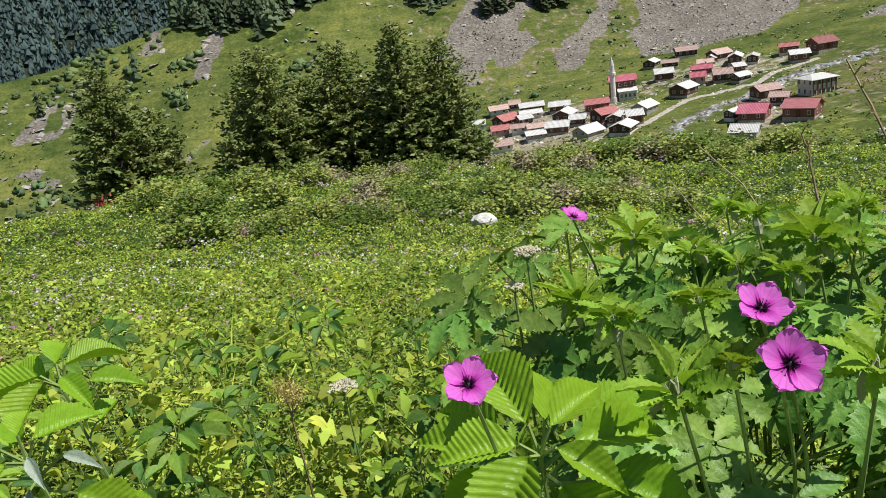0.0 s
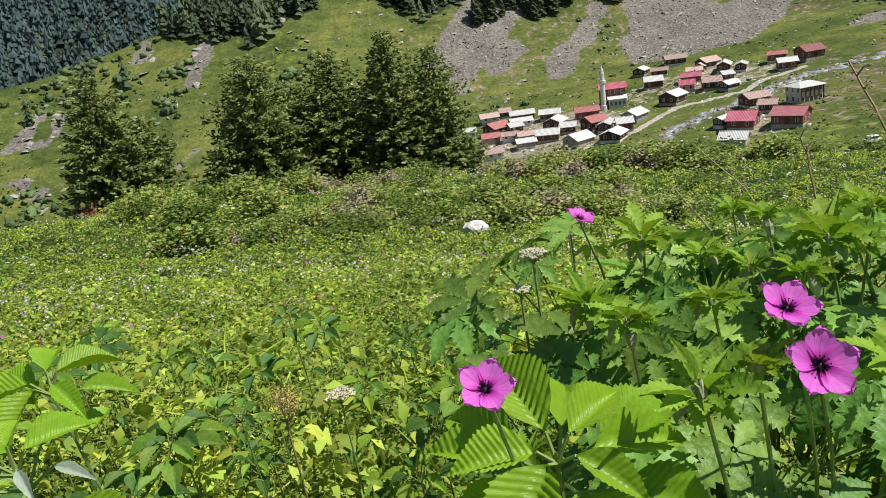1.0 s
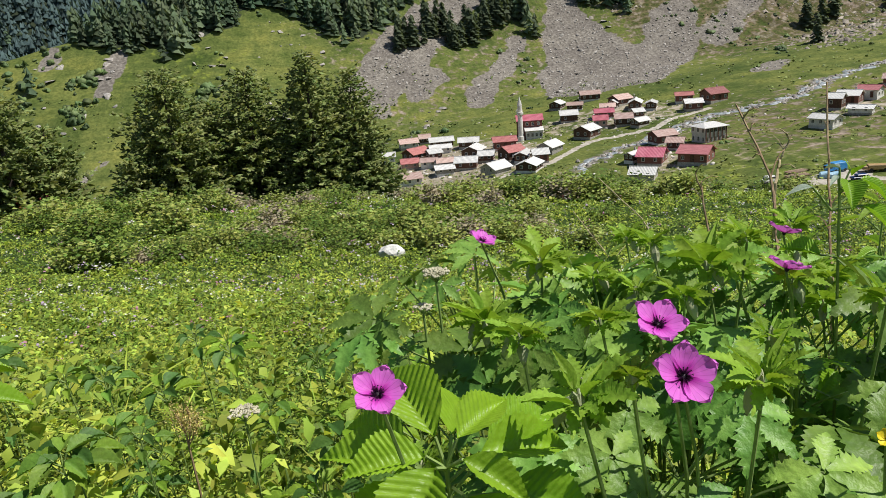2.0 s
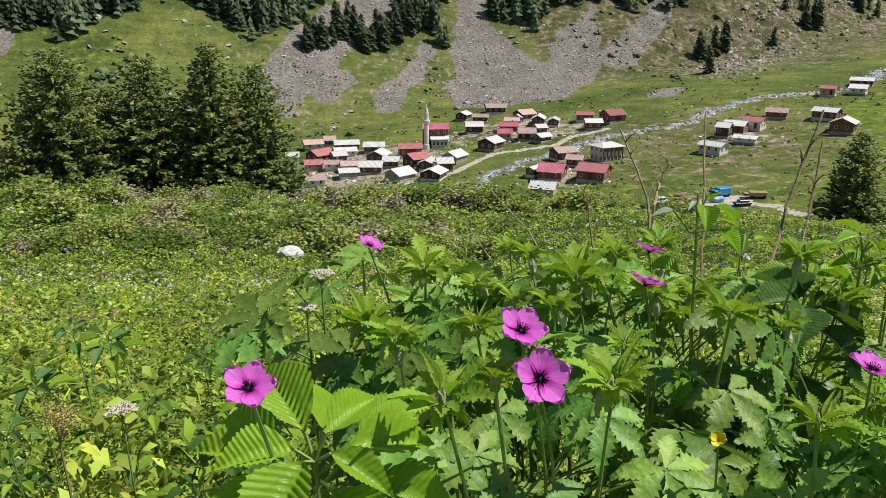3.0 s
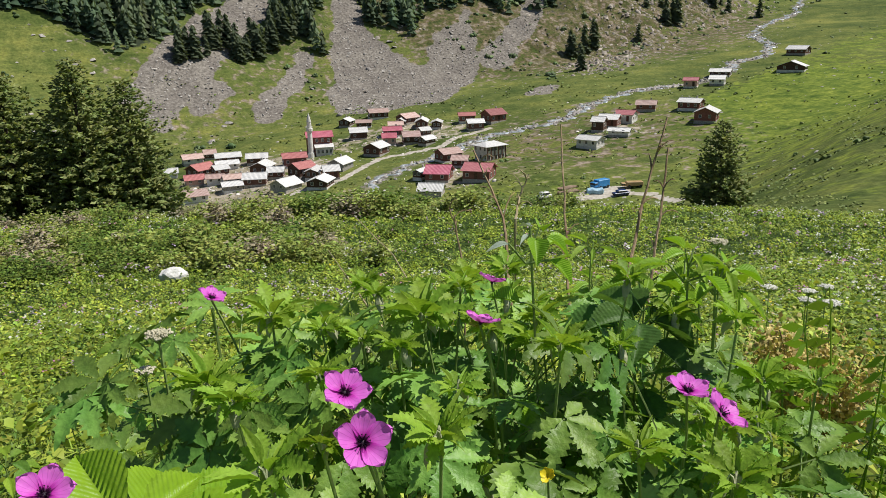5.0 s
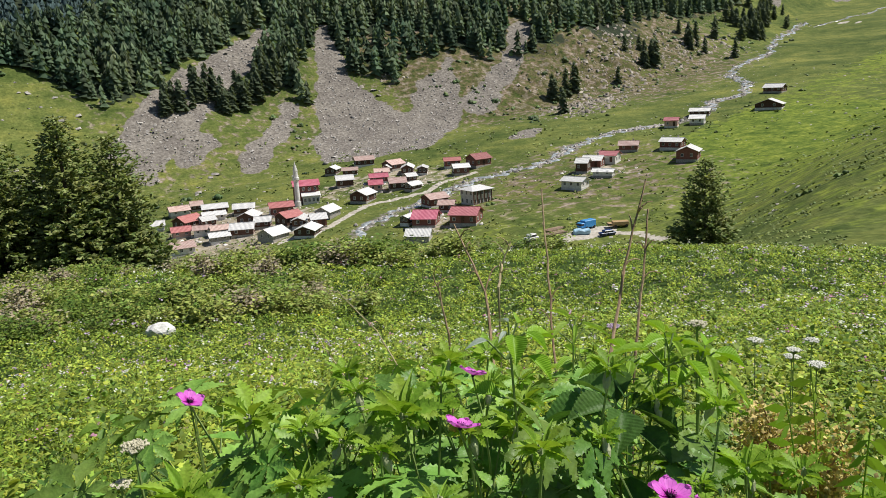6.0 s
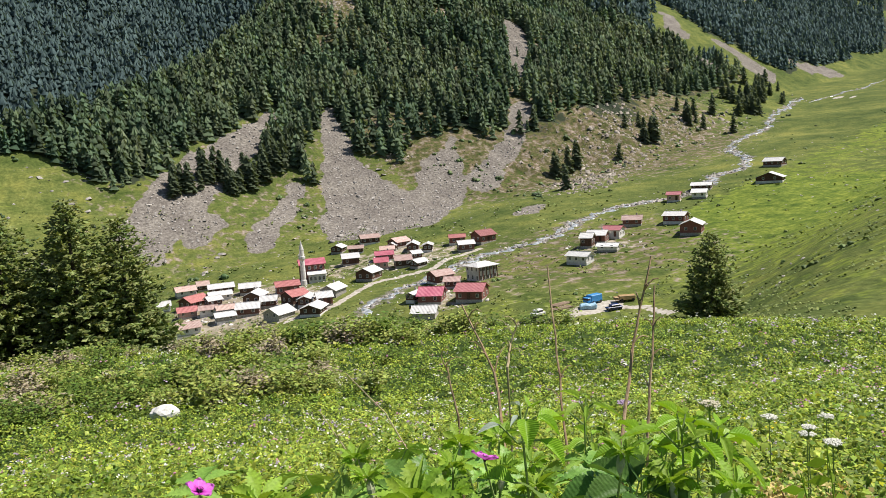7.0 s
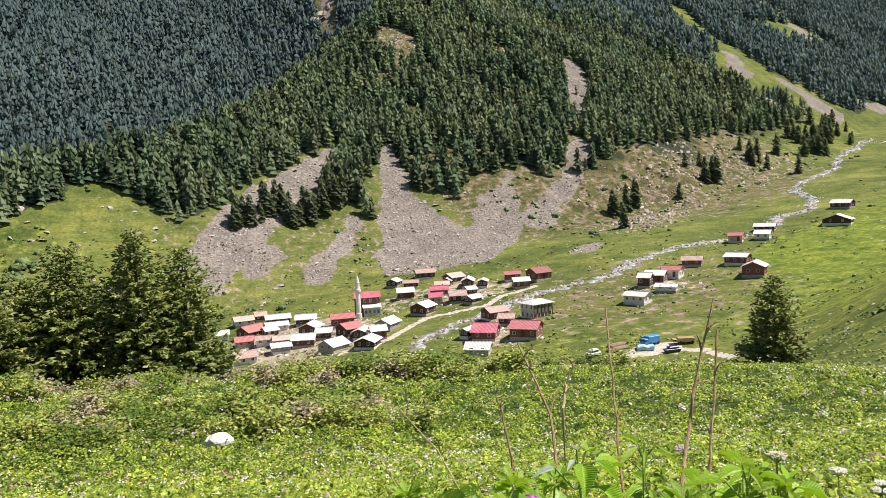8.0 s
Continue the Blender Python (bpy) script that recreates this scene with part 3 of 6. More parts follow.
def gabled(bm, w, d, z0, z1, rise):
    """Walls of a house with its ridge along x, gables included."""
    outline = [(-d / 2, z0), (d / 2, z0), (d / 2, z1), (0, z1 + rise), (-d / 2, z1)]
    ends = [[bm.verts.new((sx * w / 2, y, z)) for y, z in outline] for sx in (-1, 1)]
    bm.faces.new(ends[0][::-1])
    bm.faces.new(ends[1])
    for k in range(5):
        bm.faces.new((ends[0][k], ends[0][(k + 1) % 5], ends[1][(k + 1) % 5], ends[1][k]))


def roof_sheets(bm, w, d, z1, rise, over=0.55, thick=0.12):
    """Two sheets folded over the ridge, with open eaves."""
    drop = over * rise / (d / 2)
    y, ze, zr = d / 2 + over, z1 - drop + 0.01, z1 + rise + 0.01
    outline = [(-y, ze), (0, zr), (y, ze), (y, ze + thick), (0, zr + thick), (-y, ze + thick)]
    ends = [[bm.verts.new((sx * (w / 2 + over), p, q)) for p, q in outline] for sx in (-1, 1)]
    for e in ends:
        bm.faces.new((e[0], e[1], e[4], e[5]))
        bm.faces.new((e[1], e[2], e[3], e[4]))
    for k in range(6):
        bm.faces.new((ends[0][k], ends[0][(k + 1) % 6], ends[1][(k + 1) % 6], ends[1][k]))
    bmesh.ops.recalc_face_normals(bm, faces=bm.faces[:])


WINDOW_MESH = {}


def opening(parent, x, y, z, turn, wide, tall, kind="window"):
    """A framed window or door set on a wall; it looks along its own -y."""
    key = (kind, wide, tall)
    if key not in WINDOW_MESH:
        bm = bmesh.new()
        t = 0.09
        box(bm, -wide / 2, wide / 2, -0.05, 0.06, 0, t)
        box(bm, -wide / 2, wide / 2, -0.05, 0.06, tall - t, tall)
        box(bm, -wide / 2, -wide / 2 + t, -0.05, 0.06, t, tall - t)
        box(bm, wide / 2 - t, wide / 2, -0.05, 0.06, t, tall - t)
        if kind == "window":
            box(bm, -0.03, 0.03, -0.04, 0.05, t, tall - t)
        fr = bpy.data.meshes.new(kind)
        bm.to_mesh(fr)
        bm.free()
        fr.materials.append(M["plaster"] if kind == "window" else M["timber"])
        bm = bmesh.new()
        box(bm, -wide / 2 + t, wide / 2 - t, -0.02, 0.02, t, tall - t)
        pa = bpy.data.meshes.new("pane")
        bm.to_mesh(pa)
        bm.free()
        pa.materials.append(M["glass_dark"] if kind == "window" else M["timber"])
        WINDOW_MESH[key] = fr, pa
    fr, pa = WINDOW_MESH[key]
    a = new(kind, fr)
    a.parent = parent
    a.matrix_basis = pose(x, y, z, 0, 0, turn)
    b = new("pane" if kind == "window" else "door_leaf", pa)
    b.parent = a


ROOFS = {"salmon": "roof_salmon", "white": "roof_white", "red": "roof_red", "pink": "roof_pink"}
WALLS = {"timber": "timber", "red": "red_timber", "plaster": "plaster", "pink": "pink_plaster", "masonry": "masonry"}
house_count = 0


def house(x, y, w, d, h, turn, roof, wall, label):
    global house_count
    house_count += 1
    shrink = 0.92 if x < 120 else 0.84
    w, d, h = w * shrink, d * shrink, h * 0.7
    z = min(ground_z(x + a, y + b) for a in (-3, 0, 3) for b in (-3, 0, 3))
    ob = thing("house", label, "house", x, y, z, turn, "houses of the village")
    base = 0.55 + ground_z(x, y) - z
    bm = bmesh.new()
    box(bm, -w / 2 - 0.06, w / 2 + 0.06, -d / 2 - 0.06, d / 2 + 0.06, -1.2, base, 0.03)
    part("stone_base", bm, M["masonry"] if house_count % 3 else M["plaster"], ob)
    rise = d * (0.19 + 0.03 * (house_count % 3))
    bm = bmesh.new()
    gabled(bm, w, d, base, base + h, rise)
    part("wall", bm, M[WALLS[wall]], ob)
    bm = bmesh.new()
    roof_sheets(bm, w, d, base + h, rise)
    part("roof", bm, M[ROOFS[roof]], ob)
    bm = bmesh.new()
    tapered(bm, [(-w / 2 - 0.6, 0, base + h + rise + 0.15), (w / 2 + 0.6, 0, base + h + rise + 0.15)], [0.12, 0.12], 6)
    part("ridge_cap", bm, M[ROOFS[roof]], ob)
    row = max(2, int(w / 2.4))
    low = base + max(0.6, h - 1.9)
    for k in range(row):
        px = -w / 2 + (k + 0.5) * w / row
        if k == row // 2 and h > 2.3:
            opening(ob, px, -d / 2 - 0.03, base + 0.02, 0, 0.95, min(1.95, h - 0.1), "door")
        else:
            opening(ob, px, -d / 2 - 0.03, low, 0, 0.9, 1.1)
    for s in (-1, 1):
        for k in (-1, 1):
            opening(ob, s * (w / 2 + 0.03), k * d * 0.22, low, 90 * s, 0.9, 1.1)
    if house_count % 4 == 1:
        bm = bmesh.new()
        box(bm, w * 0.2, w * 0.2 + 0.5, 0.35, 0.85, base + h + rise * 0.5, base + h + rise + 0.9, 0.03)
        part("chimney", bm, M["masonry"], ob)
    return ob


house(28.8, 296.6, 7.3, 6.0, 2.6, 4, "salmon", "plaster", "white-walled house with a faded salmon sheet roof")
house(35.8, 300.9, 4.3, 5.0, 2.4, -2, "salmon", "timber", "small shed with a faded salmon sheet roof")
house(40.7, 289.2, 9.4, 6.5, 2.6, -4, "white", "timber", "long dark house under a pale galvanised roof")
house(49.0, 276.2, 7.6, 6.0, 2.6, -14, "white", "timber", "long dark timber house with a pale metal roof")
house(29.3, 276.0, 8.6, 7.0, 3.0, 34, "red", "timber", "dark timber house with a dull red gabled roof")
house(38.3, 276.2, 8.1, 5.0, 2.4, -2, "white", "plaster", "low house with a wide pale metal roof")
house(35.0, 270.2, 4.9, 5.0, 2.6, 13, "white", "timber", "small timber house with a pale roof")
house(25.5, 263.8, 6.2, 5.0, 2.6, -1, "red", "pink", "low house with a dull red roof and pinkish walls")
house(31.8, 259.3, 5.7, 5.0, 2.4, -13, "salmon", "plaster", "low plastered house with a salmon roof")
house(36.7, 254.6, 6.0, 5.0, 2.3, -3, "salmon", "masonry", "low stone house with a faded roof")
house(42.8, 247.8, 7.6, 6.0, 2.8, -18, "white", "timber", "dark house with a broad bright metal roof")
house(35.0, 246.4, 6.3, 5.0, 2.2, -0, "white", "masonry", "low stone house with a pale patched roof")
house(47.6, 260.2, 8.0, 6.8, 3.2, 60, "white", "timber", "timber house with a grey metal gable roof")
house(50.3, 251.2, 5.3, 5.0, 2.6, -21, "white", "timber", "timber house with a small pale roof")
house(59.1, 262.1, 8.3, 7.0, 3.6, -7, "red", "red", "large dark red house with a red sheet roof")
house(57.6, 245.4, 7.1, 7.0, 3.8, 22, "red", "timber", "tall dark timber house with a red gabled roof")
house(70.2, 243.8, 8.0, 6.1, 2.6, 44, "white", "masonry", "grey stone house with a pale gable roof")
house(60.2, 240.0, 8.0, 4.5, 2.8, 61, "white", "timber", "dark timber house showing its white-roofed gable")
house(64.2, 234.5, 5.0, 6.0, 3.4, -7, "white", "red", "tall dark red house with a pale metal roof")
house(49.1, 231.8, 7.7, 7.0, 2.2, 33, "white", "masonry", "low house with a broad bright hipped roof")
house(58.7, 227.0, 8.0, 6.8, 2.4, 56, "white", "timber", "dark timber gable house with a bright roof")
house(22.3, 242.9, 8.9, 6.0, 2.8, 7, "salmon", "plaster", "white house with a red and white sheet roof")
house(19.7, 280.8, 4.4, 5.0, 2.6, -4, "white", "plaster", "small white house half hidden by trees")
house(110.1, 319.2, 8.6, 7.0, 3.0, -9, "salmon", "timber", "timber house with an orange-red roof on a rise")
house(94.9, 316.2, 7.0, 5.1, 2.6, 53, "white", "timber", "small dark house with a white gable roof")
house(90.6, 287.3, 6.8, 6.0, 3.4, -12, "white", "timber", "dark upper floor over a white base with a pale roof")
house(99.5, 306.8, 6.5, 5.0, 2.4, -21, "salmon", "timber", "long low house with a faded pink roof")
house(115.7, 298.1, 7.7, 7.0, 2.8, 19, "salmon", "timber", "timber house with a faded orange roof")
house(117.6, 287.4, 9.0, 4.9, 3.0, 63, "white", "timber", "dark timber gable house with a rounded white roof edge")
house(121.8, 281.9, 8.0, 4.4, 2.8, 62, "white", "timber", "small dark timber gable house")
house(107.4, 290.3, 5.8, 5.0, 2.2, -20, "salmon", "plaster", "low house with a pale pink roof")
house(112.4, 296.1, 7.0, 3.7, 2.2, 54, "white", "timber", "small hut with a white gable")
house(102.4, 280.9, 7.2, 6.0, 2.6, -16, "pink", "red", "house with a wide pinkish red roof")
house(96.0, 266.9, 5.0, 6.0, 3.2, -18, "pink", "pink", "two-storey pinkish house with a red roof")
house(103.0, 262.9, 6.3, 6.0, 3.2, -13, "salmon", "timber", "brown house with a white base and faded roof")
house(112.2, 272.2, 3.9, 5.0, 2.4, -2, "white", "timber", "small brown timber hut")
house(87.7, 257.6, 8.0, 7.0, 3.4, 41, "white", "timber", "free-standing dark timber house with a pale gable roof")
house(106.8, 256.9, 6.0, 3.9, 2.2, 27, "white", "timber", "small brown shed with a pale roof")
house(134.5, 281.0, 7.3, 6.0, 3.2, -20, "red", "red", "dark red house with a red roof")
house(130.9, 266.1, 7.0, 6.0, 3.2, -14, "white", "timber", "timber house with a white base and pale roof")
house(141.5, 271.1, 8.9, 8.0, 3.8, 10, "red", "red", "large dark red house with a red gabled roof")
house(102.0, 227.5, 7.2, 7.0, 3.4, 6, "salmon", "red", "reddish timber house with a salmon roof")
house(100.5, 215.0, 4.9, 5.0, 2.6, -35, "salmon", "timber", "small brown stone and timber house")
house(89.5, 206.5, 7.5, 8.0, 3.0, -37, "pink", "red", "house with a bright pink-red sheet roof")
house(86.6, 212.7, 7.0, 3.2, 2.4, 38, "white", "timber", "small dark annex with a pale roof")
house(98.5, 197.7, 8.6, 8.0, 3.6, -44, "red", "red", "large dark red house with a broad red roof")
house(81.4, 193.4, 7.0, 6.0, 2.0, -35, "white", "masonry", "low building with a bright white sheet roof")
house(142.8, 206.4, 8.7, 6.0, 3.0, -65, "white", "plaster", "white plastered house with a pale ribbed roof")
house(164.6, 226.5, 7.8, 7.0, 3.4, -51, "white", "red", "brown house with a pale metal roof")
house(157.7, 223.0, 4.7, 6.0, 4.4, -50, "white", "timber", "narrow two-storey timber house")
house(173.0, 228.3, 7.6, 7.0, 3.6, -57, "red", "plaster", "white-walled house with a red roof")
house(156.9, 210.2, 7.9, 4.0, 2.0, -52, "white", "plaster", "long low white-walled outbuilding")
house(189.1, 237.5, 8.2, 6.0, 2.6, -44, "salmon", "red", "long reddish timber house with a salmon roof")
house(226.7, 256.5, 6.3, 6.0, 3.6, -49, "red", "pink", "pinkish house with a red roof")
house(250.4, 265.1, 9.8, 6.0, 2.2, -53, "white", "timber", "low house with a flat grey metal roof")
house(237.3, 252.5, 6.8, 6.0, 3.0, -53, "white", "plaster", "small grey house with a pale roof")
house(199.0, 224.3, 9.3, 7.0, 3.2, -62, "white", "red", "dark red-brown house with a pale roof")
house(190.7, 206.9, 10.0, 8.4, 4.0, 39, "white", "red", "large red-brown timber gable house on a pale base")
house(304.5, 272.9, 10.6, 7.0, 2.8, -73, "white", "timber", "brown timber house with a tan roof")
house(273.1, 247.2, 9.0, 13.0, 2.2, 32, "white", "timber", "dark low barn with a spreading gable roof")


def guest_house():
    """The tall pale building by the stream, with its columns and low hipped roof."""
    x, y, w, d, h = 112.8, 218.8, 7.4, 6.2, 4.2
    ob = thing("house", "tall pale two-storey building with a light hipped roof", "house", x, y, ground_z(x, y) - 0.4, 12, "houses of the village")
    bm = bmesh.new()
    box(bm, -w / 2, w / 2, -d / 2, d / 2, -1, 2.9)
    part("lower_wall", bm, M["plaster"], ob)
    bm = bmesh.new()
    box(bm, -w / 2 - 0.15, w / 2 + 0.15, -d / 2 - 0.15, d / 2 + 0.15, 2.9, h + 0.6)
    part("upper_wall", bm, M["plaster"], ob)
    for k in range(6):
        bm = bmesh.new()
        px = -w / 2 + k * w / 5
        box(bm, px - 0.14, px + 0.14, -d / 2 - 0.5, -d / 2 - 0.22, -0.6, h + 0.6, 0.02)
        part("column", bm, M["timber"], ob)
    bm = bmesh.new()
    e, t = 0.9, 0.14
    low = [bm.verts.new((sx * (w / 2 + e), sy * (d / 2 + e), h + 0.6)) for sx, sy in ((-1, -1), (1, -1), (1, 1), (-1, 1))]
    mid = [bm.verts.new((v.co.x, v.co.y, h + 0.6 + t)) for v in low]
    top = [bm.verts.new((-w / 4, 0, h + 1.9)), bm.verts.new((w / 4, 0, h + 1.9))]
    bm.faces.new(low[::-1])
    for k in range(4):
        bm.faces.new((low[k], low[(k + 1) % 4], mid[(k + 1) % 4], mid[k]))
    bm.faces.new((mid[0], mid[1], top[1], top[0]))
    bm.faces.new((mid[2], mid[3], top[0], top[1]))
    bm.faces.new((mid[1], mid[2], top[1]))
    bm.faces.new((mid[3], mid[0], top[0]))
    part("roof", bm, M["roof_white"], ob)
    for k in range(5):
        px = -w / 2 + (k + 0.5) * w / 5
        opening(ob, px, -d / 2 - 0.18, 3.4, 0, 0.9, 1.4)
        opening(ob, px, -d / 2 - 0.03, 0.7, 0, 0.9, 1.4)
    for s in (-1, 1):
        for k in (-1, 0, 1):
            opening(ob, s * (w / 2 + 0.18), k * 2.3, 3.4, 90 * s, 0.9, 1.4)
            opening(ob, s * (w / 2 + 0.03), k * 2.3, 0.7, 90 * s, 0.9, 1.4)


guest_house()


def mosque():
    x, y = 72.2, 277.0
    z = ground_z(x, y) - 0.3
    ob = thing("mosque", "small village mosque, white below with a red upper roof", "mosque", x, y, z, -10)
    bm = bmesh.new()
    box(bm, -4.4, 4.4, -3.6, 4.2, -1, 6.6)
    part("hall_wall", bm, M["red_timber"], ob)
    bm = bmesh.new()
    roof_sheets(bm, 8.8, 7.6, 6.6, 1.5, 0.6, 0.14)
    part("roof", bm, M["roof_pink"], ob)
    bm = bmesh.new()
    box(bm, -1.8, 4.3, -6.6, -3.6, -1, 3.0)
    part("porch_wall", bm, M["plaster"], ob)
    bm = bmesh.new()
    pts = [(-2.2, -7.0, 3.0), (4.7, -7.0, 3.0), (4.7, -3.6, 3.9), (-2.2, -3.6, 3.9)]
    lo, hi = [bm.verts.new(p) for p in pts], [bm.verts.new((a, b, c + 0.15)) for a, b, c in pts]
    bm.faces.new(lo[::-1])
    bm.faces.new(hi)
    for k in range(4):
        bm.faces.new((lo[k], lo[(k + 1) % 4], hi[(k + 1) % 4], hi[k]))
    part("porch_roof", bm, M["roof_white"], ob)
    for k in range(4):
        opening(ob, -1.0 + 1.5 * k, -6.63, 0.9, 0, 0.9, 1.4)
        opening(ob, -3.2 + 2.1 * k, -3.63, 4.6, 0, 0.9, 1.3)
    x, y = 67.5, 271.5
    ob = thing("minaret", "slender white minaret with a balcony and pointed cap", "minaret", x, y, ground_z(x, y) - 0.5)
    bm = bmesh.new()
    tapered(bm, [(0, 0, 0), (0, 0, 2.2), (0, 0, 2.3), (0, 0, 13.2)], [1.25, 1.2, 0.95, 0.8], 14)
    part("shaft", bm, M["plaster"], ob)
    bm = bmesh.new()
    tapered(bm, [(0, 0, 9.4), (0, 0, 10.0), (0, 0, 10.2), (0, 0, 10.9), (0, 0, 10.95)], [0.82, 1.2, 1.25, 1.25, 0.85], 14)
    part("balcony", bm, M["plaster"], ob, "white ring balcony")
    bm = bmesh.new()
    tapered(bm, [(0, 0, 13.2), (0, 0, 13.3), (0, 0, 16.2), (0, 0, 16.9)], [0.82, 0.9, 0.12, 0.03], 14)
    part("cap", bm, M["plaster"], ob, "pale pointed cap")


mosque()


def vehicle(name, label, x, y, turn, long, wide, tall, paint, boxy=True):
    """A parked vehicle: body, cab or roof, windows and four wheels."""
    ob = thing(name, label, "vehicle", x, y, ground_z(x, y) + 0.06, turn)
    bm = bmesh.new()
    box(bm, -long / 2, long / 2, -wide / 2, wide / 2, 0.45, tall if boxy else tall * 0.6, 0.12)
    part("body", bm, M[paint], ob)
    bm = bmesh.new()
    if boxy:
        box(bm, -long / 2 - 1.3, -long / 2 + 0.05, -wide / 2 + 0.05, wide / 2 - 0.05, 0.45, tall * 0.78, 0.15)
    else:
        box(bm, -long * 0.28, long * 0.33, -wide / 2 + 0.1, wide / 2 - 0.1, tall * 0.6, tall, 0.18)
    part("cab", bm, M[paint], ob)
    bm = bmesh.new()
    if boxy:
        box(bm, -long / 2 - 1.33, -long / 2 - 0.4, -wide / 2 + 0.03, wide / 2 - 0.03, tall * 0.5, tall * 0.7)
    else:
        box(bm, -long * 0.25, long * 0.3, -wide / 2 + 0.07, wide / 2 - 0.07, tall * 0.66, tall * 0.9)
    part("glazing", bm, M["glass_dark"], ob)
    for sx in (-0.34, 0.34):
        for sy in (-1, 1):
            bm = bmesh.new()
            tapered(bm, [(long * sx, sy * (wide / 2 - 0.2), 0.4), (long * sx, sy * (wide / 2 + 0.02), 0.4)], [0.4, 0.4], 12)
            part("wheel", bm, M["rubber"], ob)
    return ob


vehicle("truck", "bright blue box truck parked on the dirt yard", 119.0, 166.3, 8, 4.0, 2.1, 2.3, "blue_paint")
vehicle("truck", "long tan truck parked beside the yard", 126.5, 162.3, -22, 4.4, 2.0, 1.6, "tan_paint")
vehicle("car", "dark blue car parked on the dirt yard", 119.8, 159.0, -6, 4.4, 1.8, 1.45, "navy_paint", False)
vehicle("van", "small white van beside the track", 101.6, 166.8, 12, 4.0, 1.8, 1.9, "white_paint", False)
vehicle("car", "dark grey car on the dirt track", 96.4, 164.6, 20, 4.2, 1.8, 1.4, "grey_paint", False)


def tarp_stack():
    x, y = 115.2, 163.8
    ob = thing("covered_stack", "building material under a pale blue sheet", "stack", x, y, ground_z(x, y), -28)
    bm = bmesh.new()
    box(bm, -2.2, 2.2, -1.3, 1.3, -0.1, 1.1, 0.25)
    bmesh.ops.subdivide_edges(bm, edges=bm.edges[:], cuts=2, use_grid_fill=True)
    for v in bm.verts:
        v.co.z += 0.18 * math.sin(v.co.x * 2.3) * math.cos(v.co.y * 3)
    part("sheet", bm, M["pale_blue_paint"], ob)


tarp_stack()


def timber_pile(x, y, turn, count, label):
    ob = thing("timber_pile", label, "timber", x, y, ground_z(x, y) + 0.02, turn)
    r = random.Random(count)
    bm = bmesh.new()
    box(bm, -3.2, 3.2, -0.12, 0.12, 0, 0.14)
    me = bpy.data.meshes.new("plank")
    bm.to_mesh(me)
    bm.free()
    me.materials.append(M["plank"])
    for k in range(count):
        o = new("plank", me)
        o.parent = ob
        o.matrix_basis = pose(r.uniform(-0.4, 0.4), -1.0 + 0.42 * (k % 6), 0.17 * (k // 6), 0, 0, r.uniform(-3, 3))


timber_pile(109.5, 167.4, 10, 18, "loose pile of pale sawn planks")
timber_pile(111.5, 170.6, 14, 12, "low pile of pale and reddish planks")

# ---- far woods ----
def conifer_shape(blades, tiers):
    """A ragged conifer: tiers of hanging boughs with gaps between them, joined along the trunk."""
    verts, faces = [(0, 0, 0.0)], []
    for k in range(tiers):
        f = k / tiers
        low = 0.06 + 0.9 * f
        r = 0.05 + 0.17 * (1 - f) ** 0.85
        b = len(verts)
        verts.append((0, 0, 1.0 if k == tiers - 1 else min(1.0, low + 0.8 / tiers + 0.06)))
        for q in range(blades):
            a = 2 * math.pi * (q + 0.37 * k) / blades
            w = r * (1.2, 0.8, 1.05, 0.9)[(q + k) % 4]
            for h in (-0.5, 0.5):
                t = a + h * 2 * math.pi / blades
                verts.append((w * math.cos(t), w * math.sin(t), low - 0.05 * (h > 0) + 0.03 * ((q + k) % 3)))
            faces.append((b, b + 1 + 2 * q, b + 2 + 2 * q))
        faces.append((b, b - 1 if k == 0 else last, b + 1))
        last = b
    return verts, faces


def plant_woods(name, label, x, y, size, sides, tiers, material="forest", wide=1.0):
    n = len(x)
    v, f = conifer_shape(sides, tiers)
    s = np.stack([wide * size * rng.uniform(0.75, 1.25, n), wide * size * rng.uniform(0.75, 1.25, n), size], -1)
    where = np.stack([x, y, height(x, y) - 0.3], -1)
    count = len(v)
    v, f = many(v, f, where, turns(rng.uniform(0, 6.28, n), rng.normal(0, 0.025, n), rng.normal(0, 0.025, n)), s)
    v = v + rng.normal(0, 1, v.shape) * np.repeat(size, count)[:, None] * (0.02, 0.02, 0.018)
    return tagged(new(name, mesh_from(name, v, f, M[material])), label, "forest", kind="stuff")


def conifer_template(seed):
    """One conifer of unit height: a trunk and a ragged crown."""
    ob = thing("conifer_tree", "dark green conifer at the forest's lower edge", "tree", 0, 0, 0, group="conifers at the forest's lower edge")
    bm = bmesh.new()
    tapered(bm, [(0, 0, 0), (0, 0, 0.5), (0, 0, 0.97)], [0.022, 0.012, 0.002], 6)
    part("trunk", bm, M["bark"], ob)
    v, f = conifer_shape(7, 10)
    v = np.array(v) + np.random.default_rng(seed).normal(0, 0.013, (len(v), 3))
    crown = new("crown", mesh_from("crown", v, f, M["forest"]))
    crown.parent = ob
    return ob


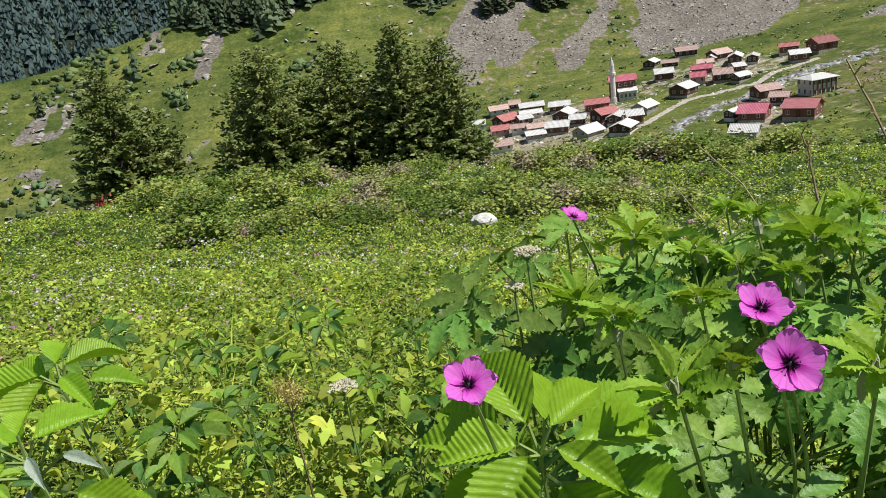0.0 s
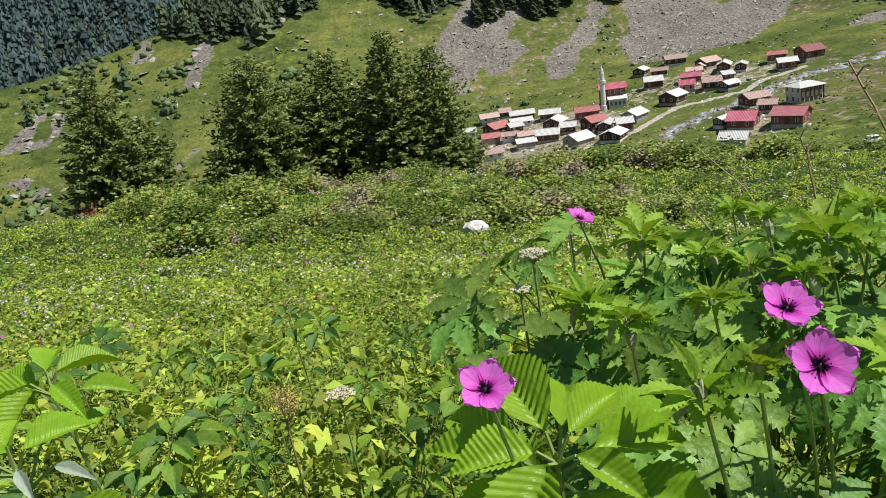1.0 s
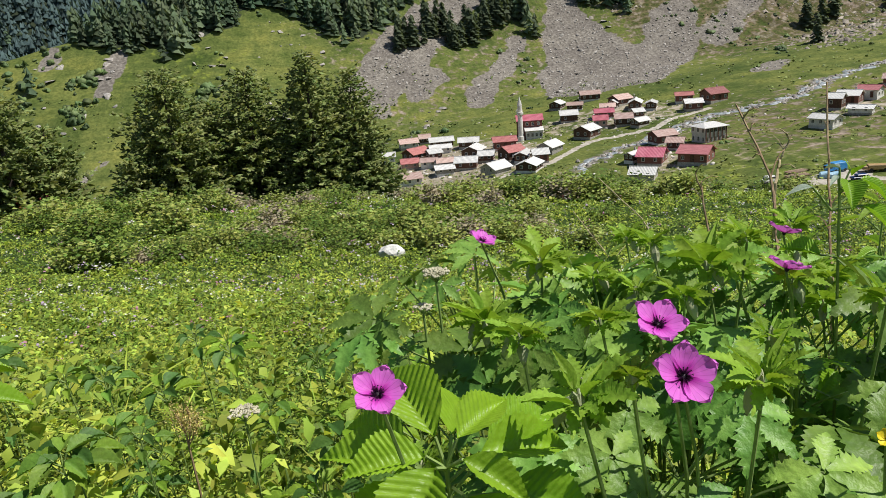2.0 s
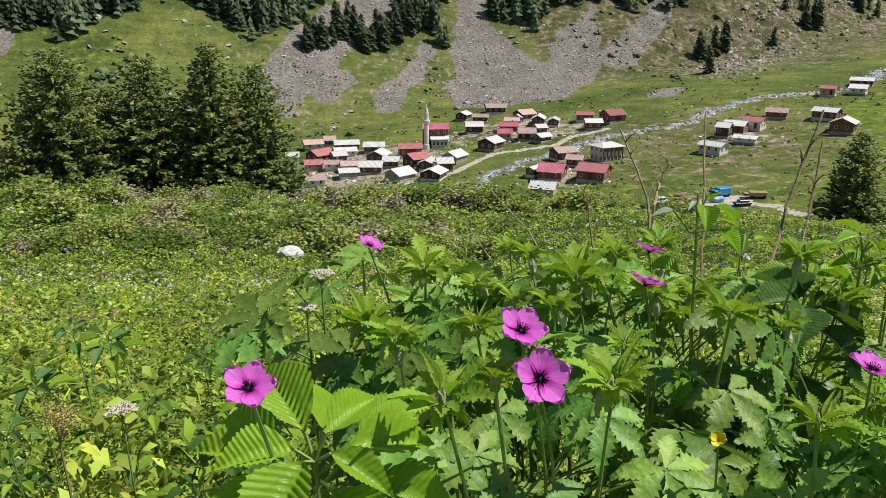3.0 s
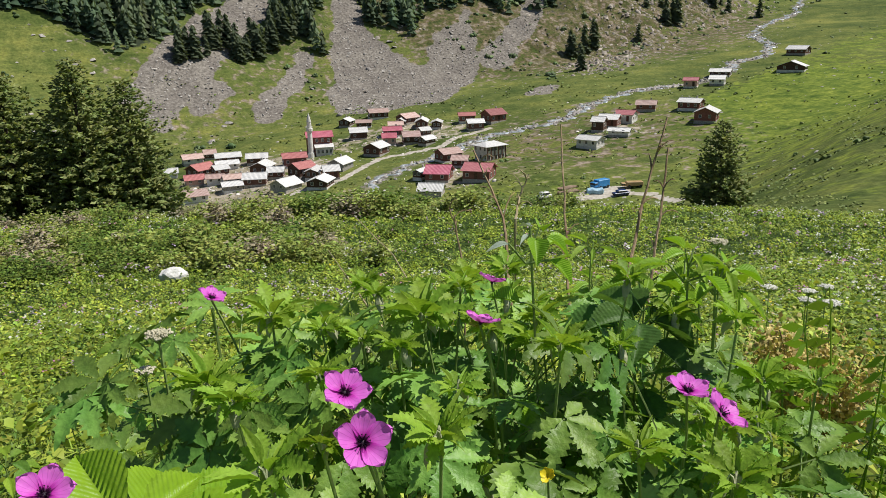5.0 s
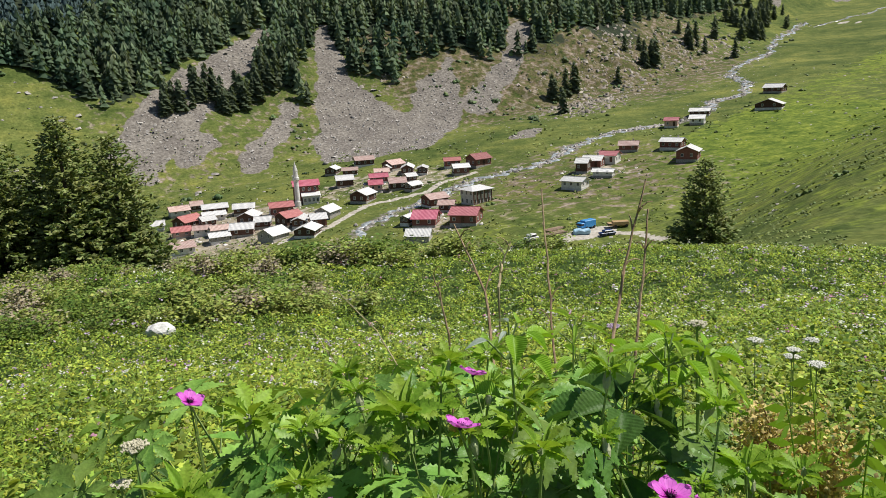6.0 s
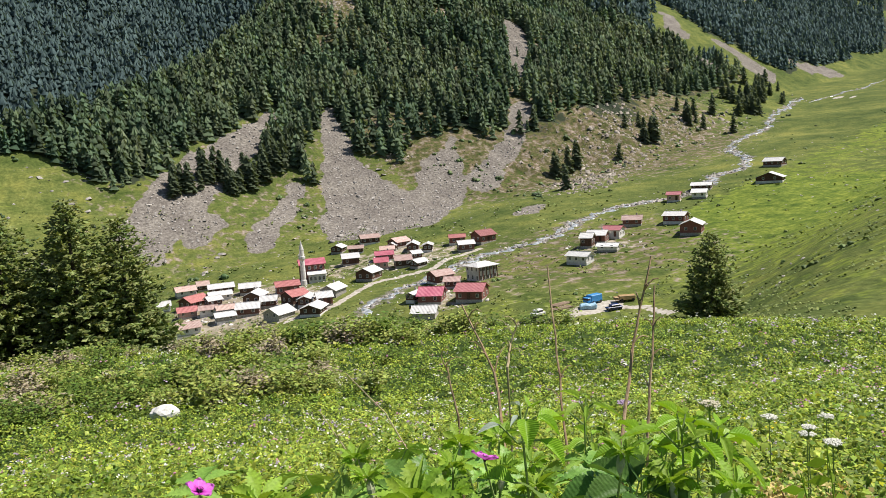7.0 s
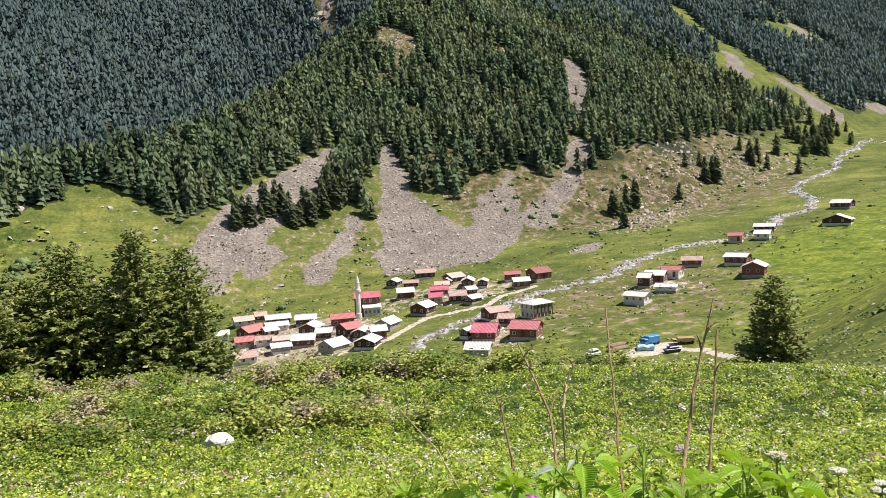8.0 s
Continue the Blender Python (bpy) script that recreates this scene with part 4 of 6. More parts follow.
def grow_woods():
    n = 48000
    u, v = rng.uniform(-190, 745, n), rng.uniform(310, 700, n)
    x, y = xy(u, v)
    chance = 0.85 * spur_woods(x, y) + 0.012 * (u > 330) * (v > 235) + 0.01 * (v > 372)
    keep = rng.random(n) < chance
    plant_woods("spruce_forest", "dense dark green spruce forest on the steep spur", x[keep], y[keep], 6 + 11 * rng.random(keep.sum()) ** 0.8, 5, 5, "forest", 1.0)
    n = 100000
    u, v = rng.uniform(-700, 2000, n), rng.uniform(330, 1150, n)
    x, y = xy(u, v)
    keep = (rng.random(n) < back_woods(x, y)) & (x > -0.62 * y) & (x < 1.4 * y) & (v < 1090 - 0.3 * np.maximum(u - 300, 0))
    plant_woods("mountain_forest", "conifer forest on the mountain behind, tinted with haze", x[keep], y[keep], rng.uniform(9, 19, keep.sum()) + 3 * sstep(700, 1000, y[keep]), 4, 3, "hazed_forest", 1.1)
    # small stands at the foot of the scree
    spots = ((173, 361, 4, 9), (192, 370, 4, 9), (198, 358, 2.5, 6), (214, 364, 5, 12), (232, 373, 5, 12), (330, 246, 2, 2), (372, 272, 6, 5), (440, 272, 14, 8), (520, 272, 16, 10), (590, 270, 14, 8), (640, 285, 20, 26), (690, 290, 14, 8))
    u = np.concatenate([rng.normal(a, w, k) for a, _, w, k in spots])
    v = np.concatenate([rng.normal(b, w * 0.6, k) for _, b, w, k in spots])
    x, y = xy(u, v)
    made = [conifer_template(k) for k in (41, 42, 43)]
    r = random.Random(9)
    for k, (px, py) in enumerate(zip(x.tolist(), y.tolist())):
        m = pose(px, py, ground_z(px, py) - 0.3, r.uniform(-2, 2), r.uniform(-2, 2), r.uniform(0, 360))
        ob = made[k] if k < 3 else copy_thing(made[k % 3], m)
        ob.matrix_basis = m
        tall = r.uniform(9, 17)
        ob.scale = (tall * r.uniform(0.95, 1.3), tall * r.uniform(0.95, 1.3), tall)


grow_woods()


def lumpy():
    bm = bmesh.new()
    bmesh.ops.create_icosphere(bm, subdivisions=2, radius=0.8)
    v = [tuple(p.co) for p in bm.verts]
    f = [tuple(q.index for q in p.verts) for p in bm.faces]
    bm.free()
    return v, f


LUMP_V, LUMP_F = lumpy()


def bushes(name, label, u, v, size, material="bush"):
    """Ragged low bushes, each of two torn lumps."""
    u, v, size = (np.repeat(q, 2) for q in (u, v, size))
    n = len(u)
    u, v, size = u + rng.normal(0, 0.5, n) * size, v + rng.normal(0, 0.5, n) * size, size * rng.uniform(0.5, 1.0, n)
    x, y = xy(u, v)
    where = np.stack([x, y, height(x, y) + 0.2 * size], -1)
    vv, f = many(LUMP_V, LUMP_F, where, turns(rng.uniform(0, 6.28, n), rng.normal(0, 0.3, n), rng.normal(0, 0.3, n)), size[:, None] * rng.uniform(0.7, 1.2, (n, 3)) * (1, 1, 0.75))
    vv = vv + rng.normal(0, 0.17, vv.shape) * np.repeat(size, len(LUMP_V))[:, None]
    tagged(new(name, mesh_from(name, vv, f, M[material])), label, "bushes", kind="stuff")


def grow_bushes():
    u, v = rng.uniform(-170, 330, 5000), rng.uniform(275, 405, 5000)
    x, y = xy(u, v)
    keep = rng.random(5000) < (0.02 + 0.22 * (wave(x, y, 14, 81) > 0.4)) * (1 - scree_amount(x, y))
    spots = ((20, 386, 4, 16), (15, 370, 4, 12), (14, 362, 3, 7), (-2, 381, 2, 5), (-17, 411, 5, 14), (70, 358, 5, 12), (64, 352, 3, 6), (-50, 338, 8, 12), (-40, 331, 5, 6), (-35, 398, 9, 30), (0, 402, 12, 26))
    bu = np.concatenate([u[keep]] + [rng.normal(a, w, k) for a, _, w, k in spots])
    bv = np.concatenate([v[keep]] + [rng.normal(b, w * 0.6, k) for _, b, w, k in spots])
    size = np.concatenate([0.4 + rng.random(keep.sum()) ** 2 * 1.8, 1.0 + 2.2 * rng.random(len(bu) - keep.sum())])
    bushes("slope_bushes", "dark green bushes on the far slope", bu, bv, size)
    u, v = rng.uniform(60, 640, 16000), rng.uniform(25, 262, 16000)
    x, y = xy(u, v)
    keep = rng.random(16000) < 0.014 + 0.1 * (wave(x, y, 9, 82) > 0.4) * (1 - 0.7 * sstep(200, 260, u))
    keep &= (road_distance(x, y) > 4) & (np.hypot(x, y) > 55) & (stream_distance(x, y) > 3)
    bushes("pasture_bushes", "low green tufts and bushes on the pasture", u[keep], v[keep], 0.25 + rng.random(keep.sum()) ** 3 * 1.2, "low_bush")
    u, v = rng.uniform(300, 620, 1500), rng.uniform(240, 330, 1500)
    x, y = xy(u, v)
    keep = rng.random(1500) < 0.2 + 0.35 * (wave(x, y, 9, 83) > 0.2)
    bushes("crag_bushes", "scrub between the rock outcrops", u[keep], v[keep], 0.4 + rng.random(keep.sum()) ** 3 * 1.8)

    k = rng.random(420)
    u = np.interp(k, (0, 0.5, 0.8, 1), (215, 262, 312, 350)) + rng.normal(0, 5, 420)
    v = np.interp(k, (0, 0.5, 0.8, 1), (448, 470, 492, 508)) + rng.normal(0, 6, 420)
    bushes("ridge_bushes", "yellow-green broadleaf scrub along the wooded ridge", u, v, 1.2 + rng.random(420) * 2.4)


grow_bushes()


def pasture_tufts():
    """Tussocks of coarse grass on the near slopes below the meadow."""
    n = 15000
    d, a = 55 * np.exp(rng.random(n) * np.log(7)), np.radians(rng.uniform(-58, 34, n))
    x, y = -np.sin(a) * d, np.cos(a) * d
    keep = (wave(x, y, 5, 91) + 0.6 * wave(x, y, 13, 92) > -0.1) & (road_distance(x, y) > 3) & (stream_distance(x, y) > 3) & (uv(x, y)[0] < rng.uniform(160, 420, n))
    x, y, d = (np.repeat(q[keep], 4) for q in (x, y, d))
    n = len(x)
    size = 0.0033 * d * rng.uniform(0.5, 1.2, n) + 0.08
    x, y = x + rng.normal(0, 0.5, n) * size, y + rng.normal(0, 0.5, n) * size
    v, f = many(DIAMOND_V, DIAMOND_F, np.stack([x, y, height(x, y)], -1), turns(rng.uniform(0, 6.28, n), rng.normal(0.35, 0.3, n), rng.normal(0, 0.4, n)), size)
    tagged(new("pasture_tussocks", mesh_from("pasture_tussocks", v, f, M["tussock"])), "coarse grass tussocks on the pasture below the meadow", "grass", kind="stuff")


pasture_tufts()

# ---- single spruces ----
def spruce(x, y, tall, wide, label, seed, full=0.52, base=0.02):
    r = np.random.default_rng(seed)
    tree = thing("spruce_tree", label, "tree", x, y, ground_z(x, y) - 0.1, group="spruces beyond the meadow")
    bm = bmesh.new()
    tapered(bm, [(0, 0, 0), (0.05, 0.02, tall * 0.4), (0, 0.05, tall * 0.75), (0, 0, tall * 0.985)], [0.026 * tall, 0.018 * tall, 0.009 * tall, 0.002 * tall], 9)
    part("trunk", bm, M["bark"], tree)
    # branches in uneven whorls, each with drooping sprays of needles
    where, yaw, tilt, size = [], [], [], []
    whorls = int(tall * 4.8)
    for k in range(whorls):
        f = base + (1 - base) * (k + r.uniform(0, 0.8)) / whorls
        reach = 1.25 * wide * (1 - f) ** full * r.uniform(0.68, 1.12) + 0.1
        count = int(5 + 9 * (1 - f))
        for b in range(count):
            a = 6.283 * (b + r.uniform(-0.4, 0.4)) / count
            long = reach * r.uniform(0.6, 1.12)
            droop = 0.16 * long * (1.1 - f)
            steps = max(3, int(long / 0.17))
            for s in range(steps):
                t = (s + 0.6) / steps
                if t < 0.22 and f < 0.8:
                    continue
                px, py = math.cos(a) * long * t, math.sin(a) * long * t
                pz = f * tall - droop * 4 * t * (1 - 0.72 * t) * 0.8 + 0.1 * long * t * t
                for side in (-1, 0, 1):
                    if r.random() < 0.12:
                        continue
                    where.append((px + r.normal(0, 0.05), py + r.normal(0, 0.05), pz + r.normal(0, 0.05)))
                    yaw.append(a - 1.5708 + side * r.uniform(0.5, 1.1))
                    tilt.append(r.normal(0.05, 0.35))
                    size.append((0.2, 1.0, 1.0) * np.array(r.uniform(0.3, 0.55) * (1.1 - 0.4 * f)))
    n = len(where)
    spray_v = [(0, 0, 0), (-0.58, 0.5, -0.1), (0.58, 0.5, -0.1), (0, 1.0, 0.03), (0, 0.45, 0.14)]
    spray_f = [(0, 4, 1), (0, 2, 4), (1, 4, 3), (4, 2, 3)]
    size = np.array(size) * (2.2, 1, 1)
    v, f = many(spray_v, spray_f, np.array(where), turns(np.array(yaw), np.array(tilt), r.normal(0, 0.5, n)), size)
    crown = new("crown", mesh_from("crown", v, f, M["needles"]))
    crown.parent = tree
    return tree


def at(az, d):
    return -math.sin(radians(az)) * d, math.cos(radians(az)) * d


spruce(*at(21.7, 44), 8.5, 2.7, "broad dark green spruce at the edge of the meadow", 1)
spruce(*at(19.1, 45), 6.6, 2.2, "smaller dark spruce pressed against a taller one", 2)
spruce(*at(11.2, 48), 10.4, 3.3, "broad old spruce with an uneven brownish crown", 3, 0.4)
spruce(*at(5.7, 49), 10.6, 3.3, "broad spruce in the middle of a dense group", 4, 0.42)
spruce(*at(1.4, 48), 11.0, 2.9, "tallest pointed spruce of the dense group", 5)
spruce(*at(-1.7, 49), 10.2, 2.8, "dark pointed spruce at the end of the group", 6)
spruce(*at(8.4, 51), 9.6, 3.0, "half hidden spruce at the back of the group", 17)
spruce(*at(14.4, 46), 4.6, 1.6, "young light green spruce beside the large ones", 7)
spruce(*at(-43.9, 64), 8.8, 2.5, "solitary dark conical spruce below the meadow", 8)

# ---- meadow ----
def veg(d):
    """Height of the herbs over the ground, by distance from the lush spot."""
    return 0.3 + 0.2 * sstep(14, 6, d) + 0.28 * sstep(5, 1.8, d)


def wedge(n, r0, r1, power, a0=-64, a1=44):
    """Points in a fan of the meadow; power 1 spreads them evenly over its area."""
    t = rng.random(n)
    r = np.exp(np.log(r0) + t * np.log(r1 / r0)) if power == 0 else np.sqrt(r0 * r0 + t * (r1 * r1 - r0 * r0))
    a = np.radians(rng.uniform(a0, a1, n))
    return -np.sin(a) * r, np.cos(a) * r, r


def clumps(x, y):
    far = sstep(6, 15, np.hypot(x, y))
    return 0.72 + far * (0.4 * wave(x, y, 0.9, 44) + 0.4 * wave(x, y, 2.9, 45)) + 0.32 * wave(x, y, 0.16, 41) + 0.42 * wave(x, y, 0.45, 42) + 0.2 * wave(x, y, 1.7, 43)


def herbs(name, label, x, y, r, size, material, shape_v, shape_f, lean=0.55, lift=0.0, low=0.35):
    n = len(x)
    z = height(x, y) + veg(r) * clumps(x, y) * (low + (1 - low) * rng.random(n) ** 0.6) + lift
    yaw, tilt, spin = rng.uniform(0, 6.283, n), rng.normal(0.12, lean, n), rng.normal(0, 0.5, n)
    s = np.stack([size * rng.uniform(0.4, 0.9, n), size, size], -1)
    v, f = many(shape_v, shape_f, np.stack([x, y, z], -1), turns(yaw, tilt, spin), s)
    return tagged(new(name, mesh_from(name, v, f, material)), label, "plants", kind="stuff")


def mounds(name, label, r0, r1, count, leaves, leaf, wide, material, shape, upright=0.0, seed=1, a0=-64, a1=44):
    """Separate herbs, each a dome of leaves that look outwards from its middle, some sparse, some full."""
    g = np.random.default_rng(seed)
    t = g.random(count)
    r = r0 * (r1 / r0) ** t
    a = np.radians(g.uniform(a0, a1, count))
    px, py = -np.sin(a) * r, np.cos(a) * r
    spread = wide * g.uniform(0.55, 1.35, count) * (1 + 0.012 * r)
    tall = veg(r) * (0.62 + 0.5 * g.random(count) ** 1.5 + 0.28 * wave(px, py, 1.4, 43) + 0.2 * sstep(6, 15, r) * wave(px, py, 2.9, 45))
    k = np.repeat(np.arange(count), leaves)
    n = len(k)
    turn, q = g.uniform(0, 6.283, n), np.sqrt(g.random(n))
    dome = np.sqrt(np.maximum(1 - q * q, 0.0))
    x, y = px[k] + np.cos(turn) * q * spread[k], py[k] + np.sin(turn) * q * spread[k]
    z = height(x, y) + tall[k] * (0.35 + 0.65 * dome * g.uniform(0.72, 1.0, n))
    size = leaf * (0.7 + 0.6 * g.random(count))[k] * g.uniform(0.6, 1.25, n) * (1 + 0.05 * r[k]) * (0.6 + 0.4 * sstep(0.9, 1.8, r[k]))
    yaw = turn - 1.5708 + g.normal(0, 0.7, n)
    tilt = g.normal(0.1 + upright, 0.45, n) - 0.55 * q
    s = np.stack([size * (0.45 + 0.45 * g.random(count))[k], size, size], -1)
    v, f = many(*shape, np.stack([x, y, z], -1), turns(yaw, tilt, g.normal(0, 0.4, n)), s)
    return tagged(new(name, mesh_from(name, v, f, M[material], True)), label, "plants", kind="stuff")


def grow_meadow():
    broad, small = (BLADE_V, BLADE_F), (DIAMOND_V, DIAMOND_F)
    mounds("meadow_leaves", "lush green broad-leaved herbs of the near meadow", 1.4, 3.4, 420, 46, 0.02, 0.065, "leaf", broad, 0.1, 101)
    # Dark-coloured leaves fill the gaps, where the herbs would shade each other.
    mounds("meadow_leaves", "broad leaves between the near herbs, coloured dark as shade", 1.05, 3.6, 470, 42, 0.019, 0.08, "shade_leaf", broad, 0.0, 102)
    mounds("meadow_leaves", "bright leafy herbs in the middle of the meadow", 2.8, 9.0, 1500, 44, 0.025, 0.1, "leaf", small, 0.15, 107)
    mounds("meadow_leaves", "dark leafy herbs in the middle of the meadow", 2.8, 9.0, 1100, 40, 0.025, 0.12, "shade_leaf", small, 0.1, 108)
    mounds("meadow_herbs", "narrow-leaved upright herbs in the near meadow", 1.1, 9.0, 900, 28, 0.045, 0.06, "turf", small, 0.7, 103)
    mounds("meadow_herbs", "dense bright green herbs of the sloping meadow", 4.5, 46, 8600, 27, 0.037, 0.16, "turf", small, 0.1, 104)
    mounds("meadow_herbs", "taller leafy herbs standing out of the meadow", 6.5, 44, 2300, 28, 0.045, 0.2, "leaf", small, 0.2, 105)
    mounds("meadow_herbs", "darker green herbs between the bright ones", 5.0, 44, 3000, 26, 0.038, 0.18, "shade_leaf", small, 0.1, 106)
    x, y, r = wedge(50000, 6.0, 48, 0)
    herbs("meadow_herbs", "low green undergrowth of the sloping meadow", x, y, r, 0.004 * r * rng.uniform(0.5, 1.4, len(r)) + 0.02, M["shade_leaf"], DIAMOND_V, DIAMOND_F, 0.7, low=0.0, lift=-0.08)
    x, y, r = wedge(22000, 0.45, 44, 0, 44, 296)
    herbs("meadow_herbs", "dense green herbs of the meadow uphill", x, y, r, 0.028 * r * rng.uniform(0.5, 1.5, len(r)) + 0.04, M["turf"], DIAMOND_V, DIAMOND_F, 0.8, low=0.0)
    x, y, r = wedge(12000, 0.9, 7, 0)
    herbs("meadow_grass", "thin green grass blades and stems in the meadow", x, y, r, rng.uniform(0.1, 0.24, len(r)), M["turf"], [(-0.02, 0, 0), (0.02, 0, 0), (-0.017, 0.5, 0.03), (0.017, 0.5, 0.03), (0, 1, -0.05)], [(0, 1, 3), (0, 3, 2), (2, 3, 4)], 0.35, -0.12)
    # blossoms: flat umbels and small heads
    disc_v = [(0, 0, 0.1)] + [(0.5 * math.cos(a), 0.5 * math.sin(a), 0.0 if k % 2 else -0.06) for k, a in enumerate(np.arange(6) * math.pi / 3)]
    disc_f = [(0, 1 + k, 1 + (k + 1) % 6) for k in range(6)]
    for name, label, count, r0, r1, size, material, seed in (
        ("white_blossoms", "small white umbels scattered through the meadow", 3800, 5.5, 40, 0.0042, "white_petal", 51),
        ("violet_blossoms", "small violet flower heads among the herbs", 1800, 4.5, 32, 0.0048, "violet_petal", 52),
        ("pink_blossoms", "pale pink blossoms among the meadow herbs", 1000, 3.6, 30, 0.0046, "pink_petal", 53),
        ("yellow_blossoms", "tiny yellow flowers in the meadow", 220, 3.0, 20, 0.0035, "yellow_petal", 54),
    ):
        x, y, r = wedge(count, r0, r1, 0)
        keep = rng.random(count) < 0.4 + 0.6 * sstep(0.0, 0.5, wave(x, y, 1.5 + 0.1 * (seed % 3), seed) + 0.5 * wave(x, y, 4, seed + 5))
        x, y, r = x[keep], y[keep], r[keep]
        n = len(x)
        z = height(x, y) + veg(r) * (clumps(x, y) + 0.12) + 0.02
        s = size * r * rng.uniform(0.4, 1.1, n) + 0.008
        s = np.repeat(s, 4) * rng.uniform(0.4, 0.7, 4 * n)
        x, y, z = (np.repeat(q, 4) for q in (x, y, z))
        n = 4 * n
        x, y, z = x + rng.normal(0, 0.8, n) * s, y + rng.normal(0, 0.8, n) * s, z + rng.normal(0, 0.5, n) * s
        v, f = many(disc_v, disc_f, np.stack([x, y, z], -1), turns(rng.uniform(0, 6.28, n), rng.normal(0, 0.4, n), rng.normal(0, 0.4, n)), s)
        tagged(new(name, mesh_from(name, v, f, M[material])), label, "flowers", kind="stuff")


grow_meadow()


def shrub_template(seed, leaf, label):
    r = np.random.default_rng(seed)
    ob = thing("shrub", label, "shrub", 0, 0, 0, group="shrubs along the brow")
    bm = bmesh.new()
    tips = []
    for k in range(16):
        a, lean, long = r.uniform(0, 6.28), r.uniform(0.1, 0.95), r.uniform(0.55, 1.0)
        tip = (math.cos(a) * lean * long * 0.8, math.sin(a) * lean * long * 0.8, long * math.cos(lean * 0.9))
        tips.append(tip)
        tapered(bm, [(0.06 * math.cos(a), 0.06 * math.sin(a), -0.1), (tip[0] * 0.45, tip[1] * 0.45, tip[2] * 0.6), tip], [0.02, 0.013, 0.004], 4)
    part("woody_frame", bm, M["bark"], ob)
    n = 800
    tips = np.array(tips)
    k = r.integers(0, len(tips), n)
    t = r.uniform(0.55, 1.08, n)
    where = tips[k] * t[:, None] + r.normal(0, 0.13, (n, 3))
    where[:, 2] = np.abs(where[:, 2])
    out = np.arctan2(where[:, 1], where[:, 0])
    v, f = many(DIAMOND_V, DIAMOND_F, where, turns(out - 1.5708 + r.normal(0, 0.8, n), r.normal(0.15, 0.5, n), r.normal(0, 0.4, n)), r.uniform(0.06, 0.14, n))
    leaves = new("foliage", mesh_from("foliage", v, f, M[leaf]))
    leaves.parent = ob
    return ob


def grow_shrubs():
    made = [shrub_template(61, "shrub", "low dense green shrub on the meadow's edge"), shrub_template(62, "shade_leaf", "low dark green shrub on the meadow's edge"), shrub_template(63, "shrub", "low dense green shrub on the meadow's edge"), shrub_template(64, "dry_shrub", "withered grey-brown shrub on the meadow's edge")]
    used = set()
    r = random.Random(5)
    count = 0
    while count < 230:
        az, d = r.uniform(-36, 22), 19 * 2.15 ** r.random()
        x, y = at(az, d)
        patch = float(wave(np.array([x]), np.array([y]), 4.2, 71)[0])
        if patch + r.uniform(-0.2, 0.2) < -0.22 + (0.4 if d < 23 else 0) + (0.25 if az < -26 else 0):
            continue
        k = (0, 1, 2, 0, 1, 2, 3)[count % 7]
        s = r.uniform(0.4, 0.85) + (0.3 if d > 24 and (az < -6 or az > 8) else 0)
        m = pose(x, y, ground_z(x, y) - 0.03, 0, 0, r.uniform(0, 360))
        if k not in used:
            used.add(k)
            ob = made[k]
            ob.matrix_basis = m
        else:
            ob = copy_thing(made[k], m)
        ob.scale = (s * 1.45, s * 1.45, s)
        count += 1


grow_shrubs()


def red_shrub(x, y, size, label):
    ob = thing("red_shrub", label, "shrub", x, y, ground_z(x, y) - 0.05)
    r = np.random.default_rng(int(size * 100))
    bm = bmesh.new()
    for k in range(9):
        a, lean = r.uniform(0, 6.28), r.uniform(0.1, 0.6)
        tapered(bm, [(0, 0, 0), (math.cos(a) * lean * size, math.sin(a) * lean * size, size * r.uniform(0.6, 1.0))], [0.02, 0.005], 4)
    part("woody_frame", bm, M["bark"], ob)
    n = 700
    q = r.normal(0, 0.33, (n, 3)) * size + (0, 0, size * 0.6)
    q[:, 2] = np.abs(q[:, 2])
    v, f = many(DIAMOND_V, DIAMOND_F, q, turns(r.uniform(0, 6.28, n), r.normal(0.2, 0.7, n), r.normal(0, 0.5, n)), r.uniform(0.06, 0.14, n))
    leaves = new("foliage", mesh_from("foliage", v, f, M["red_leaf"]))
    leaves.parent = ob


red_shrub(*at(20.3, 42.4), 1.7, "small red-leaved shrub in front of a dark spruce")
red_shrub(*at(23.5, 41.0), 1.0, "low reddish shrub at the foot of a spruce")


def white_rock():
    bm = bmesh.new()
    bmesh.ops.create_icosphere(bm, subdivisions=3, radius=0.5)
    for v in bm.verts:
        k = noise.noise(v.co * 2.3) * 0.34 + noise.noise(v.co * 6) * 0.1
        v.co = v.co * (1 + k)
        v.co.x *= 1.25
        v.co.z *= 0.62 if v.co.z > 0 else 0.9
    ob = part("boulder", bm, M["white_stone"])
    x, y = at(-3.53, 17.6)
    ob.matrix_basis = pose(x, y, ground_z(x, y) + 0.3, 0, 0, 20) @ Matrix.Diagonal((0.5, 0.44, 0.54, 1))
    tagged(ob, "white weathered boulder lying in the meadow", "rock")


white_rock()

# ---- near plants ----
def bent(bm, a, b, sag, r0, r1, sides=5, steps=6):
    """A curved tapered stem from a to b that bows sideways by sag."""
    a, b, sag = Vector(a), Vector(b), Vector(sag)
    pts = [a.lerp(b, t) + sag * (4 * t * (1 - t)) for t in (k / steps for k in range(steps + 1))]
    tapered(bm, pts, [r0 + (r1 - r0) * k / steps for k in range(steps + 1)], sides)


